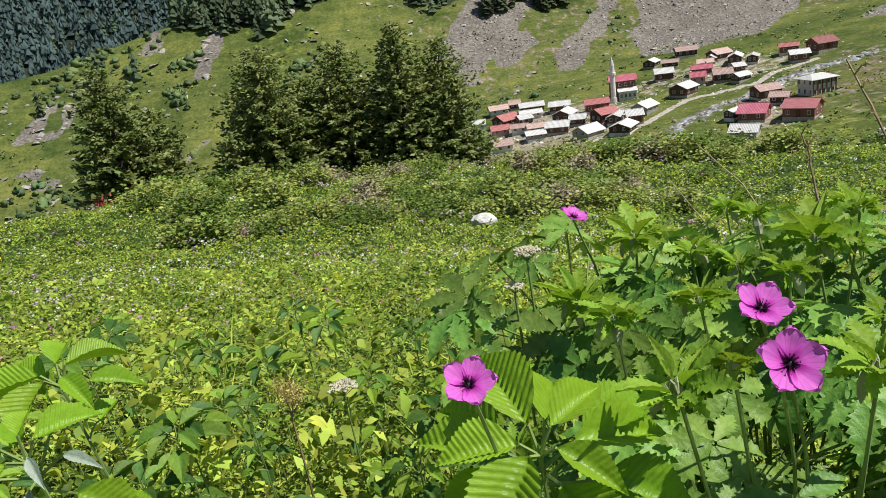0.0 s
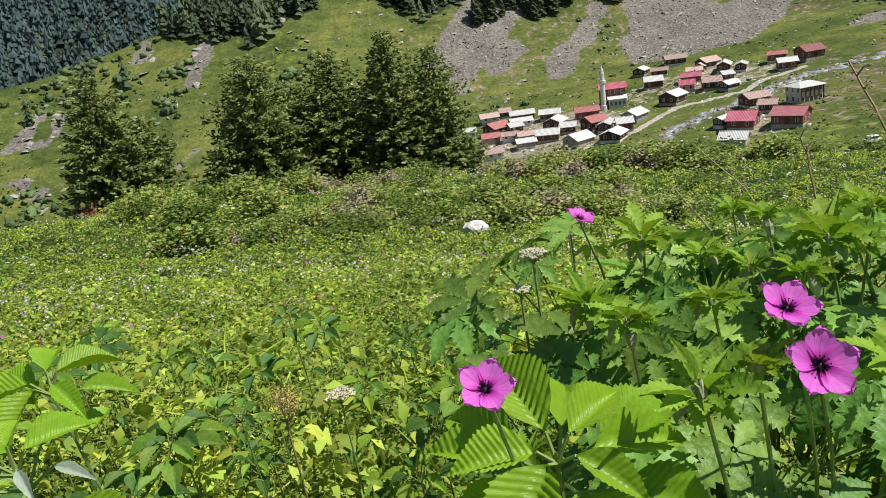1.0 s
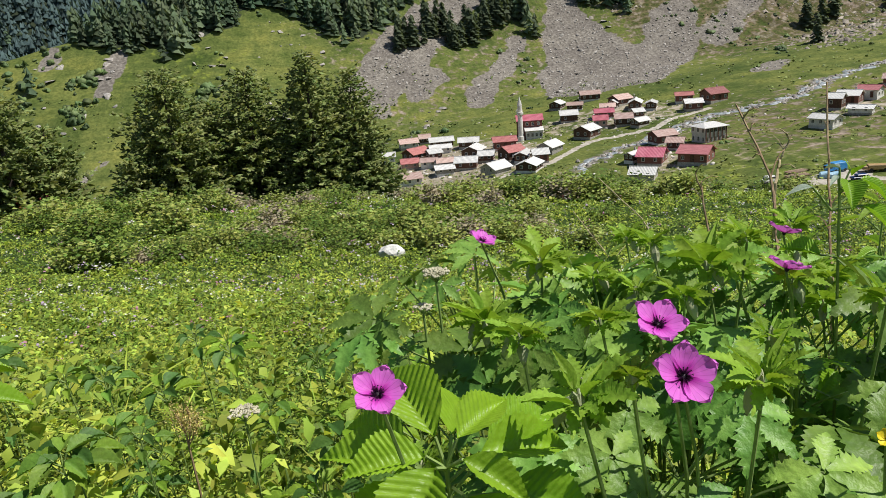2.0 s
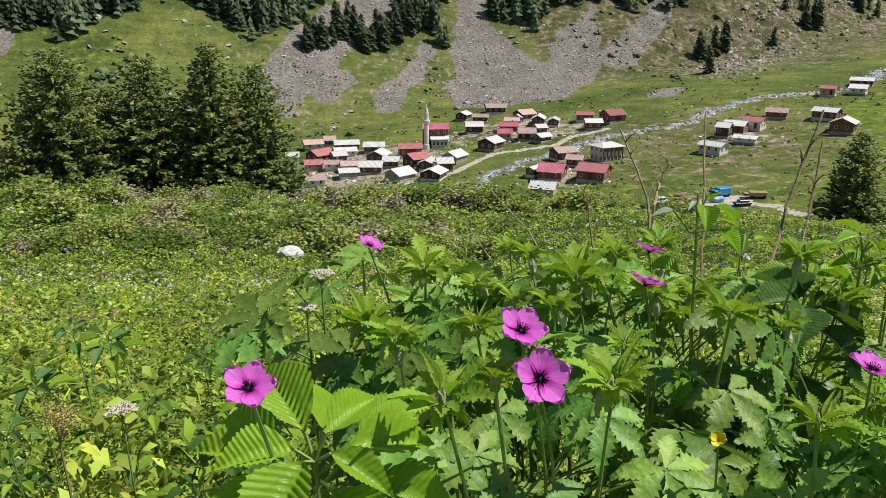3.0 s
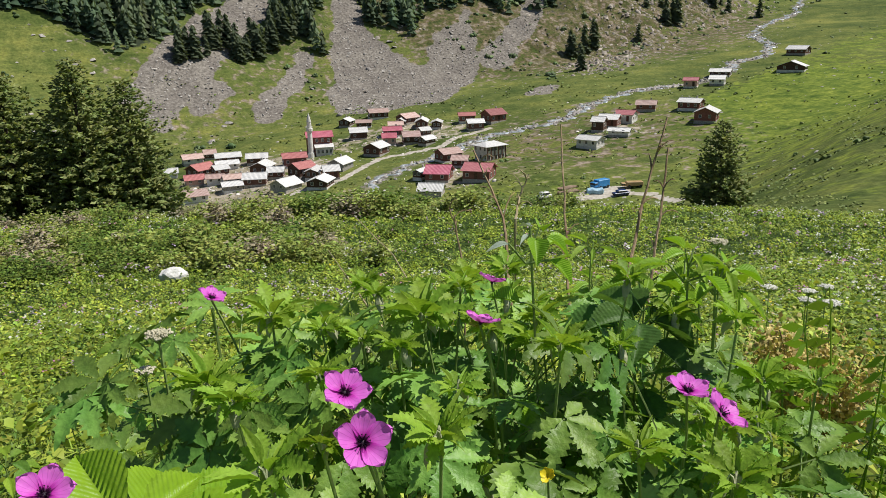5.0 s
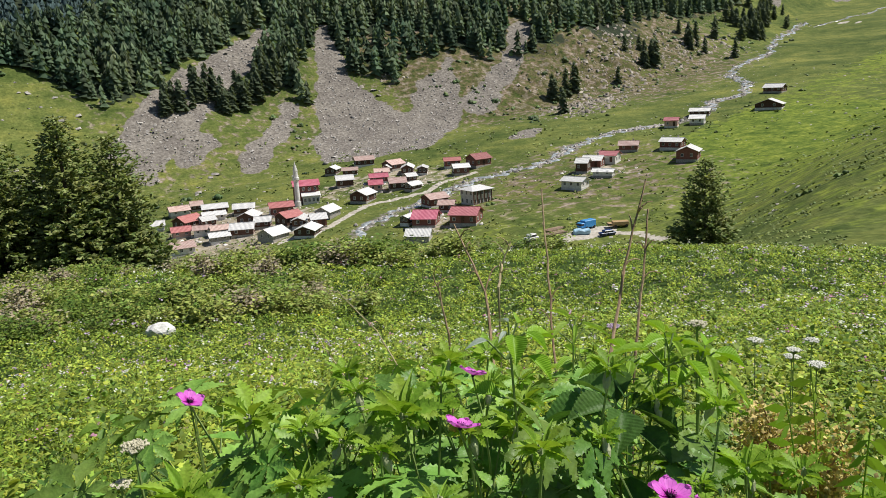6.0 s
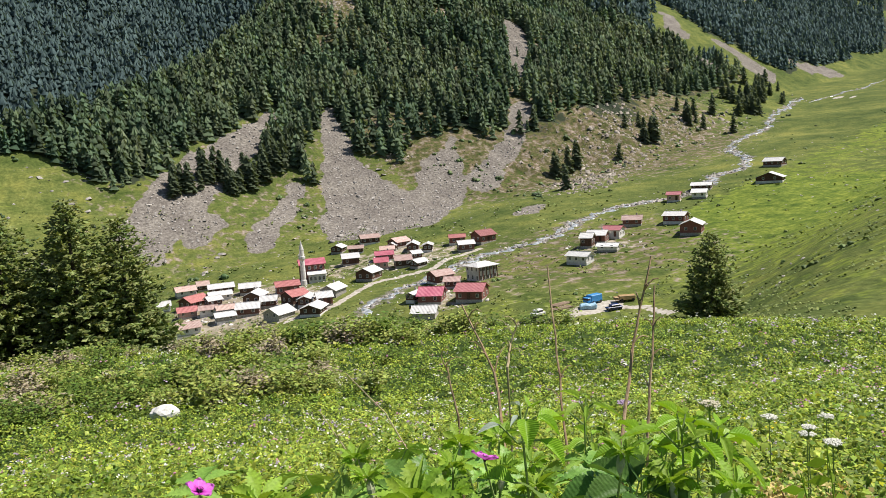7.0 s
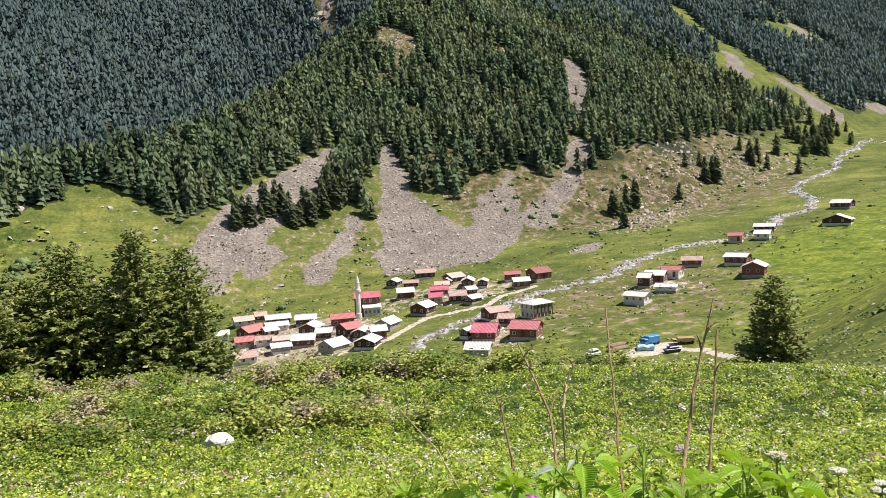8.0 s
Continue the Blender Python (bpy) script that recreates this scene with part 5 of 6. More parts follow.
LOBE = [(0.04, 0.06), (0.08, 0.2), (0.11, 0.3), (0.2, 0.38), (0.14, 0.42), (0.27, 0.52), (0.18, 0.55), (0.24, 0.63), (0.15, 0.66), (0.21, 0.75), (0.11, 0.77), (0.15, 0.86), (0.07, 0.88), (0.07, 0.95), (0.0, 1.04)]


def palmate(seed, lobes=5, spread=2.0, material="geranium_leaf"):
    """A deeply cut, toothed leaf of creased lobes; its stalk joins at the origin, its main lobe points along +y."""
    r = random.Random(seed)
    verts, faces = [], []
    for k in range(lobes):
        turn = -spread + 2 * spread * k / (lobes - 1) + r.uniform(-0.08, 0.08)
        long = (1.0 - 0.11 * abs(k - (lobes - 1) / 2)) * r.uniform(0.9, 1.06)
        dip, roll = r.uniform(0.1, 0.42), r.uniform(-0.25, 0.25)
        b = len(verts)
        for step, (w, t) in enumerate(LOBE):
            w *= r.uniform(0.85, 1.15)
            for side in (-1, 0, 1):
                across = side * w * (1 + 0.12 * side * roll)
                z = 0.02 + 0.38 * abs(across) + roll * across - dip * t * t - (0.05 * r.random() + 0.035 * (step % 2) if side else 0.03) * t
                verts.append((long * (math.sin(turn) * t + math.cos(turn) * across), long * (math.cos(turn) * t - math.sin(turn) * across), long * z))
        for i in range(len(LOBE) - 1):
            p, q = b + 3 * i, b + 3 * i + 3
            faces += [(p, p + 1, q + 1, q), (p + 1, p + 2, q + 2, q + 1)]
    return mesh_from("leaf", verts, faces, M[material])


def pleated(seed, wide=0.62, veins=12, material="raspberry_leaf", fold=0.011):
    """A pointed oval leaflet, pleated along its side veins, with a toothed edge; base at the origin, tip at +y."""
    r = random.Random(seed)
    rows, cols = veins * (4 if veins > 10 else 2), 3
    verts, faces = [], []
    for i in range(rows + 1):
        t = i / rows
        w = 0.4 * wide * math.sin(math.pi * min(1, t ** 0.55 * 0.99 + 0.005)) ** 0.9 * (1.1 - 0.3 * t) * (1 + 0.04 * (1 if (i // (rows // veins // 2)) % 2 else -1))
        for j in range(-cols, cols + 1):
            s = j / cols
            phase = (t * veins) % 1.0
            z = 1.3 * fold * (abs(phase - 0.5) * 4 - 1) * min(1, abs(s) * 3) + 0.4 * w * abs(s) * 2 - 0.2 * t * t - 0.02 * (s == 0)
            verts.append((s * w, t + abs(s) * 0.75 * w, z))
    n = 2 * cols + 1
    for i in range(rows):
        for j in range(2 * cols):
            faces.append((i * n + j, i * n + j + 1, (i + 1) * n + j + 1, (i + 1) * n + j))
    return mesh_from("leaflet", verts, faces, M[material])


def petal_mesh(seed):
    r = random.Random(seed)
    rows, cols = 10, 3
    verts, faces = [], []
    for i in range(rows + 1):
        t = 1 - (1 - i / rows) ** 1.4
        w = 0.04 + 0.37 * max(0.0, math.sin(math.pi * min(1.0, t ** 1.6))) ** 0.55 - 0.03 * t
        for j in range(-cols, cols + 1):
            s = j / cols
            verts.append((s * w, t - 0.1 * s * s * t - (0.05 * (s == 0) if i == rows else 0), 0.12 * t * t + 0.1 * s * s - 0.06 * math.cos(s * 6 + seed) * t * t + 0.02 * r.uniform(-1, 1)))
    n = 2 * cols + 1
    for i in range(rows):
        for j in range(2 * cols):
            faces.append((i * n + j, i * n + j + 1, (i + 1) * n + j + 1, (i + 1) * n + j))
    return mesh_from("petal", verts, faces, M["magenta_petal"], True)


def magenta():
    m, n, l, b = shader("magenta_petal")
    at_ = n.new("ShaderNodeTexCoord")
    sep = n.new("ShaderNodeSeparateXYZ")
    l.new(at_.outputs["Object"], sep.inputs[0])
    base = ramp(n, l, sep.outputs[1], [(0.0, (0.015, 0.002, 0.01)), (0.12, (0.06, 0.004, 0.05)), (0.22, (0.62, 0.05, 0.5)), (0.45, (0.82, 0.16, 0.74)), (1.0, (0.86, 0.24, 0.8))])
    div = n.new("ShaderNodeMath")
    div.operation = "DIVIDE"
    l.new(sep.outputs[0], div.inputs[0])
    l.new(sep.outputs[1], div.inputs[1])
    sn = n.new("ShaderNodeMath")
    sn.operation = "SINE"
    mul = n.new("ShaderNodeMath")
    mul.operation = "MULTIPLY"
    mul.inputs[1].default_value = 24
    l.new(div.outputs[0], mul.inputs[0])
    l.new(mul.outputs[0], sn.inputs[0])
    vein = ramp(n, l, sn.outputs[0], [(0.82, (1, 1, 1)), (1.0, (0.55, 0.3, 0.5))])
    c = blend(n, l, base, vein, 0.4, "MULTIPLY")
    l.new(c, b.inputs["Base Color"])
    b.inputs["Roughness"].default_value = 0.5
    b.inputs["Specular IOR Level"].default_value = 0.25
    tr = n.new("ShaderNodeBsdfTranslucent")
    l.new(c, tr.inputs[0])
    mix = n.new("ShaderNodeMixShader")
    mix.inputs[0].default_value = 0.3
    l.new(b.outputs[0], mix.inputs[1])
    l.new(tr.outputs[0], mix.inputs[2])
    l.new(mix.outputs[0], n["Material Output"].inputs[0])
    return m


M["magenta_petal"] = magenta()
M["geranium_leaf"] = surface("geranium_leaf", (0.1, 0.24, 0.036), (0.3, 0.49, 0.095), 1.3, 9, 0.45, 0.14, spread=0.36, glow_through=0.2, grain=0.45, gloss=0.32)
M["raspberry_leaf"] = surface("raspberry_leaf", (0.2, 0.37, 0.02), (0.32, 0.53, 0.035), 1.2, 9, 0.4, 0.1, spread=0.15, glow_through=0.28, grain=0.2, gloss=0.35)
# Raspberry leaf again, with the shade of low leaves put into its colour.
M["raspberry_shade_leaf"] = surface("shaded_raspberry_leaf", (0.07, 0.16, 0.035), (0.12, 0.24, 0.05), 1.2, 9, 0.5, 0.1, spread=0.2, glow_through=0.25)
M["pale_leaf"] = surface("leaf_underside", (0.3, 0.38, 0.3), (0.46, 0.53, 0.44), 2, 12, 0.7, 0.1, glow_through=0.15)
M["bract"] = surface("young_leaf", (0.22, 0.38, 0.035), (0.38, 0.56, 0.075), 1.5, 9, 0.5, 0.1, spread=0.2, glow_through=0.35)
M["herb_leaf"] = surface("toothed_herb_leaf", (0.1, 0.21, 0.03), (0.22, 0.36, 0.055), 1.5, 9, 0.5, 0.1, spread=0.3, glow_through=0.2)
M["stem"] = surface("green_stem", (0.16, 0.25, 0.06), (0.3, 0.4, 0.13), 9, 40, 0.55, 0.1)
M["dry_stem"] = surface("dry_brown_stem", (0.24, 0.15, 0.08), (0.54, 0.39, 0.24), 12, 60, 0.85, 0.4, stretch=(1, 1, 0.2))
M["straw"] = surface("straw", (0.38, 0.3, 0.16), (0.58, 0.48, 0.3), 12, 60, 0.8, 0.2)
M["ochre"] = surface("ochre_seed", (0.5, 0.4, 0.13), (0.76, 0.64, 0.3), 6, 40, 0.85, 0, spread=0.45, island=True, glow_through=0.2)
M["bud"] = surface("hairy_bud", (0.3, 0.36, 0.18), (0.5, 0.5, 0.32), 12, 60, 0.75, 0.3)
M["anther"] = surface("dark_anther", (0.012, 0.004, 0.012), (0.03, 0.008, 0.03), 20, 60, 0.6, 0.2)
YOUNG = [palmate(11, 5, 1.7, "bract"), palmate(12, 5, 1.5, "bract")]
LEAVES = [palmate(1), palmate(2, 6, 2.3), palmate(3, 7, 2.5), palmate(4, 5, 1.8)]
PETALS = [petal_mesh(1), petal_mesh(2)]
LEAFLETS = [pleated(1, 0.66, 13, fold=0.0095), pleated(2, 0.72, 14, fold=0.0095), pleated(3, 0.56, 12, fold=0.005)]
SHADED_LEAFLETS = [pleated(4, 0.86, 13, "raspberry_shade_leaf", 0.003), pleated(5, 0.74, 13, "raspberry_shade_leaf", 0.003)]
PALE_LEAFLETS = [pleated(6, 0.38, 9, "pale_leaf", 0.01)]
BRACTS = [pleated(7, 0.2, 5, "bract", 0.008), pleated(8, 0.36, 7, "bract", 0.012)]
EYE = Vector((0.03, -0.02, 1.42))


def child(name, me, parent, place, facing, heading, size, spin=0.0):
    """A piece on a shared mesh: its face looks along facing, its tip points as nearly as possible along heading."""
    z = Vector(facing).normalized()
    y = Vector(heading) - z * Vector(heading).dot(z)
    y = y.normalized() if y.length > 1e-4 else z.orthogonal().normalized()
    x = y.cross(z)
    ob = new(name, me)
    ob.parent = parent
    rot = Matrix((x, y, z)).transposed().to_4x4()
    ob.matrix_basis = Matrix.Translation(Vector(place)) @ rot @ Matrix.Diagonal((size, size, size, 1))
    return ob


def plant(name, label, category, x, y, group=""):
    return thing(name, label, category, x, y, ground_z(x, y) - 0.02, 0, group)


def flower(parent, root, x, y, z, normal, size, turn=0.0, stalk=True, sag=0.03):
    """A five-petalled bloom with a dark eye; normal is where it looks."""
    o = Vector(parent.matrix_basis.translation)
    here = Vector((x, y, z)) - o
    n = Vector(normal).normalized()
    bm = bmesh.new()
    bmesh.ops.create_uvsphere(bm, u_segments=8, v_segments=5, radius=0.11)
    for k in range(10):
        a = 2 * math.pi * k / 10
        tapered(bm, [(0.05 * math.cos(a), 0.05 * math.sin(a), 0.05), (0.17 * math.cos(a), 0.17 * math.sin(a), 0.26), (0.2 * math.cos(a), 0.2 * math.sin(a), 0.28)], [0.012, 0.01, 0.035], 4)
    me = bpy.data.meshes.new("flower")
    bm.to_mesh(me)
    bm.free()
    me.materials.append(M["anther"])
    head = child("flower", me, parent, here, n, (math.sin(turn), math.cos(turn), 0.3), size)
    tagged(head, "magenta geranium bloom with a black eye")
    for k in range(5):
        p = new("petal", PETALS[k % 2])
        p.parent = head
        p.matrix_basis = pose(0, 0, 0.02 * (k % 2), 0, 0, 72 * k + 4 * (k % 3)) @ pose(0, 0.03, 0, 14, 0, 0)
    if stalk:
        bm = bmesh.new()
        bent(bm, Vector(root) - o, here - n * 0.1 * size, (sag, 0, 0), 0.0022, 0.0012)
        part("stalk", bm, M["stem"], parent)
    return head


def geranium(x, y, top, reach, count, seed, sized=0.062, sprigs=4, label="leafy geranium clump with deeply cut toothed leaves"):
    r = random.Random(seed)
    ob = plant("geranium_plant", label, "geranium", x, y, "geraniums in the foreground")
    o = Vector(ob.matrix_basis.translation)
    tall = top - o.z
    hubs, works = [], []
    for k in range(4):
        a = r.uniform(0, 6.28)
        hub = Vector((math.cos(a) * reach * 0.35, math.sin(a) * reach * 0.35, tall * r.uniform(0.72, 0.86)))
        hubs.append(hub)
        works.append(bmesh.new())
        bent(works[k], (0.02 * math.cos(a), 0.02 * math.sin(a), 0), hub, (r.uniform(-0.04, 0.04), r.uniform(-0.04, 0.04), 0), 0.0038, 0.0022)
    for k in range(count):
        a, q = 6.283 * (k * 0.618 + r.uniform(-0.06, 0.06)), math.sqrt(r.uniform(0.02, 1))
        deep = r.random() ** 1.8
        place = Vector((math.cos(a) * reach * q, math.sin(a) * reach * q, tall - 0.01 - 0.07 * q * q - 0.3 * deep))
        to_eye = EYE - (place + o)
        if to_eye.length < 0.4:
            continue
        out = Vector((math.cos(a), math.sin(a), 0))
        facing = Vector((0, 0, 1)) + out * r.uniform(-0.1, 0.9) + to_eye.normalized() * r.uniform(-0.1, 0.55) + Vector((r.uniform(-0.5, 0.5), r.uniform(-0.5, 0.5), 0))
        heading = out + Vector((r.uniform(-0.4, 0.4), r.uniform(-0.4, 0.4), -0.35))
        child("leaf", LEAVES[k % 4], ob, place, facing, heading, sized * r.uniform(0.6, 1.2))
        near = min(range(4), key=lambda i: (hubs[i] - place).length)
        bent(works[near], hubs[near] + Vector((0, 0, -0.004)), place, (0, 0, 0.008), 0.0015, 0.001, 4, 4)
    for bm in works:
        part("stem", bm, M["stem"], ob)
    for k in range(sprigs):
        a, q = r.uniform(0, 6.28), reach * math.sqrt(r.random()) * 0.9
        p = o + Vector((math.cos(a) * q, math.sin(a) * q, tall + r.uniform(-0.03, 0.025)))
        if (EYE - p).length > 0.42:
            tuft(ob, *p, seed * 10 + k, r.uniform(0.026, 0.042), 9, 1)
    return ob


def tuft(parent, x, y, z, seed, size=0.05, count=9, buds=2):
    """Young narrow leaves round a bunch of nodding buds."""
    r = random.Random(seed)
    o = Vector(parent.matrix_basis.translation)
    here = Vector((x, y, z)) - o
    for k in range(count):
        a = 6.283 * k / count + r.uniform(-0.2, 0.2)
        up = r.uniform(0.4, 1.5)
        heading = Vector((math.cos(a), math.sin(a), up))
        facing = Vector((-math.cos(a) * up, -math.sin(a) * up, 1.0))
        me = YOUNG[k % 2] if k % 2 == 0 else BRACTS[k // 2 % 2]
        child("young_leaf", me, parent, here + heading * 0.006, facing, heading, size * r.uniform(0.45, 0.85))
    for k in range(buds):
        a = r.uniform(0, 6.28)
        bm = bmesh.new()
        top = here + Vector((0.006 * math.cos(a), 0.006 * math.sin(a), 0.006))
        end = top + Vector((0.009 * math.cos(a), 0.009 * math.sin(a), -0.018))
        bent(bm, here, top, (0, 0, 0.006), 0.0009, 0.0009, 4, 3)
        tapered(bm, [top, top.lerp(end, 0.25), top.lerp(end, 0.6), end, end + Vector((0, 0, -0.005))], [0.0012, 0.0042, 0.005, 0.0026, 0.0006], 7)
        part("bud", bm, M["bud"], parent)
    bm = bmesh.new()
    bent(bm, (0, 0, here.z * 0.45), here, (0.02, 0, 0), 0.0022, 0.0014)
    part("stem", bm, M["stem"], parent)


def raspberry(x, y, z, seed, root, label, leaves=9, size=0.075, tilt=(0, -0.5, 1), meshes=None, up=0.3, pale=(), lower=14):
    """A raspberry shoot: pleated leaflets round its top, on a leafy cane."""
    r = random.Random(seed)
    meshes = meshes or LEAFLETS
    ob = plant("raspberry_shoot", label, "raspberry", root[0], root[1], "raspberry shoots")
    o = Vector(ob.matrix_basis.translation)
    here = Vector((x, y, z)) - o
    n = Vector(tilt).normalized()
    a1 = n.orthogonal().normalized()
    a2 = n.cross(a1)
    bm = bmesh.new()
    bent(bm, (0, 0, 0), here - n * 0.02, (0.02, 0.01, 0), 0.0024, 0.0014)
    for k in range(leaves):
        a = 6.283 * k * 0.382 + r.uniform(-0.15, 0.15)
        ring = k // 5
        out = a1 * math.cos(a) + a2 * math.sin(a)
        stalk = here + out * (0.012 + 0.012 * ring) - n * 0.02 * ring
        bent(bm, here - n * 0.02 * (ring + 1), stalk, (0, 0, 0), 0.0014, 0.0011, 4, 3)
        heading = out + n * (up - 0.25 * ring) + Vector((0, 0, r.uniform(-0.15, 0.1)))
        facing = n + out * r.uniform(-0.1, 0.35) + Vector((r.uniform(-0.15, 0.15), r.uniform(-0.15, 0.15), 0.2))
        me = PALE_LEAFLETS[0] if k in pale else meshes[k % len(meshes)]
        if k in pale:
            heading = heading + Vector((0, 0, -1.2))
        child("leaflet", me, ob, stalk, facing, heading, size * r.uniform(0.72, 1.12) * (1.0 if ring else 0.9) * (0.55 if k in pale else 1.0))
    for k in range(lower):
        t = 0.42 + 0.55 * k / max(1, lower)
        a = 2.4 * k + seed
        p = Vector((0, 0, 0)).lerp(here, t) + Vector((0.02, 0.01, 0)) * (4 * t * (1 - t))
        out = Vector((math.cos(a), math.sin(a), r.uniform(-0.1, 0.5)))
        end = p + out * 0.022
        bent(bm, p, end, (0, 0, 0.004), 0.0012, 0.0009, 4, 3)
        child("leaflet", meshes[k % len(meshes)], ob, end, Vector((0, 0, 1)) + out * 0.2 + Vector((0.1, -0.5, 0)), out, size * r.uniform(0.6, 0.95))
    part("cane", bm, M["stem"], ob)
    return ob


# the clumps, each with its blooms
g = geranium(0.24, 0.58, 1.13, 0.2, 40, 11)
flower(g, (0.24, 0.56, 0.7), 0.188, 0.391, 1.171, (0.02, -0.75, 0.68), 0.0222, 0.2)
flower(g, (0.24, 0.56, 0.75), 0.189, 0.430, 1.189, (0.1, -0.5, 0.9), 0.02, 0.7)
tuft(g, 0.125, 0.397, 1.158, 1)
tuft(g, 0.253, 0.410, 1.146, 2)
g = geranium(0.04, 0.56, 1.02, 0.14, 14, 12, 0.04, 0)
flower(g, (0.03, 0.52, 0.6), 0.003, 0.377, 1.195, (0.1, -0.6, 0.9), 0.0172, 0.4)
g = geranium(0.17, 0.86, 1.12, 0.2, 34, 13, 0.055, 0)
flower(g, (0.17, 0.84, 0.8), 0.143, 0.784, 1.154, (0.35, -0.25, 0.9), 0.0175, 0.1)
tuft(g, 0.117, 0.654, 1.110, 3, 0.055)
tuft(g, 0.203, 0.766, 1.125, 4, 0.055)
g = geranium(0.4, 0.66, 1.15, 0.2, 40, 14)
flower(g, (0.4, 0.66, 0.8), 0.356, 0.551, 1.168, (0.35, 0.12, 1.0), 0.019, 0.9)
flower(g, (0.42, 0.7, 0.8), 0.441, 0.691, 1.152, (0.4, 0.15, 1.0), 0.018, 0.3)
tuft(g, 0.342, 0.662, 1.135, 5, 0.06)
g = geranium(0.53, 0.54, 1.1, 0.19, 40, 15)
flower(g, (0.5, 0.52, 0.8), 0.484, 0.414, 1.130, (0.1, -0.2, 1.0), 0.021, 0.5)
flower(g, (0.5, 0.52, 0.8), 0.486, 0.377, 1.126, (0.45, -0.45, 0.8), 0.022, 0.0)
tuft(g, 0.443, 0.315, 1.109, 6, 0.045)
tuft(g, 0.408, 0.381, 1.109, 7, 0.045)
g = geranium(0.58, 0.8, 1.09, 0.22, 40, 16, 0.07)
child("leaf", LEAVES[1], g, Vector((0.493, 0.595, 1.015)) - g.matrix_basis.translation, (-0.25, -0.6, 0.8), (0.0, 0.5, 0.6), 0.068)
tuft(g, 0.511, 0.721, 1.052, 8, 0.05, 9, 1)
geranium(0.66, 0.5, 1.06, 0.2, 36, 17)
g = geranium(0.16, 0.66, 1.1, 0.16, 30, 18, 0.055, 0)
tuft(g, 0.129, 0.563, 1.131, 9, 0.04)
geranium(0.4, 0.88, 1.1, 0.2, 36, 19)
geranium(0.4, 0.5, 1.0, 0.17, 18, 20)
geranium(0.29, 0.48, 0.94, 0.14, 10, 21, 0.055, 0)
geranium(0.54, 0.4, 1.05, 0.16, 30, 22, 0.055)
geranium(0.84, 0.62, 0.98, 0.2, 26, 23)
geranium(0.13, 0.52, 1.05, 0.12, 20, 24, 0.05)
geranium(0.3, 0.74, 1.13, 0.18, 36, 25)
geranium(0.72, 0.82, 1.0, 0.2, 26, 26)

# raspberry shoots
raspberry(0.040, 0.400, 1.139, 31, (0.06, 0.5), "bright lime green raspberry shoot with pleated leaflets", 14, 0.074, (-0.05, -0.55, 1), None, 0.15)
raspberry(-0.322, 0.49, 1.135, 32, (-0.26, 0.62), "light green raspberry shoot with pale leaf undersides", 12, 0.054, (0.1, -0.5, 1), None, 0.35, (2, 5, 7))
raspberry(-0.371, 0.651, 1.121, 33, (-0.36, 0.78), "young raspberry shoot with upright yellow-green leaves", 7, 0.06, (0, -0.3, 1), None, 0.9)
raspberry(0.457, 0.621, 1.225, 34, (0.5, 0.66), "raspberry shoot with drooping grey-backed leaves", 8, 0.045, (0.1, -0.4, 1), LEAFLETS, 0.9, (1, 3, 6))
raspberry(0.682, 0.636, 1.167, 35, (0.66, 0.62), "tall raspberry shoot with upright young leaves", 9, 0.046, (0.1, -0.2, 1), [BRACTS[1], LEAFLETS[2]], 1.9)
# These leaves lie in the shoot's shadow; their dark colour repeats that shade.
raspberry(0.607, 0.634, 1.099, 36, (0.6, 0.64), "broad raspberry leaves below a tall shoot, coloured as shaded", 9, 0.072, (0.0, -0.35, 1), SHADED_LEAFLETS, -0.15)
raspberry(0.741, 0.925, 1.095, 37, (0.72, 1.0), "young raspberry shoot with narrow upright leaves", 7, 0.05, (0, -0.2, 1), BRACTS, 1.3)
raspberry(0.765, 0.948, 1.022, 38, (0.8, 0.95), "small raspberry shoot among the geraniums", 7, 0.042, (0, -0.2, 1), [BRACTS[1], LEAFLETS[2]], 1.6)
raspberry(0.804, 0.748, 1.100, 39, (0.85, 0.8), "leafy raspberry tip with upright pointed leaves", 8, 0.046, (0, -0.2, 1), [BRACTS[1], LEAFLETS[2]], 1.8)

for n, (x, y, z) in enumerate(((0.722, 0.624, 1.146), (0.683, 0.714, 1.118), (0.719, 0.712, 1.084))):
    raspberry(x, y, z, 50 + n, (x - 0.02, y + 0.03), "leafy green shoot with pointed leaves among the geraniums", 10, 0.046, (0.1, -0.3, 1), [LEAFLETS[2], BRACTS[1], LEAFLETS[0]], 0.9, (), 18)

HERB_LEAFLETS = [pleated(21, 0.66, 7, "herb_leaf", 0.018), pleated(22, 0.6, 7, "bract", 0.018), pleated(23, 0.7, 7, "raspberry_shade_leaf", 0.018)]
r = random.Random(77)
for n in range(64):
    d, az = 0.82 * 2.3 ** r.random() ** 1.2, r.uniform(-6, 36)
    x, y = at(az, d)
    z = ground_z(x, y) + float(veg(np.array([d]))[0]) * r.uniform(0.85, 1.2)
    raspberry(x, y, z, 80 + n, (x + r.uniform(-0.02, 0.02), y + 0.03), "young raspberry shoot with toothed leaflets among the herbs", 9, r.uniform(0.038, 0.06), (r.uniform(-0.2, 0.3), -0.3, 1), [HERB_LEAFLETS[n % 3], HERB_LEAFLETS[(n + n // 3) % 3]], r.uniform(0.1, 0.7), (), 4)


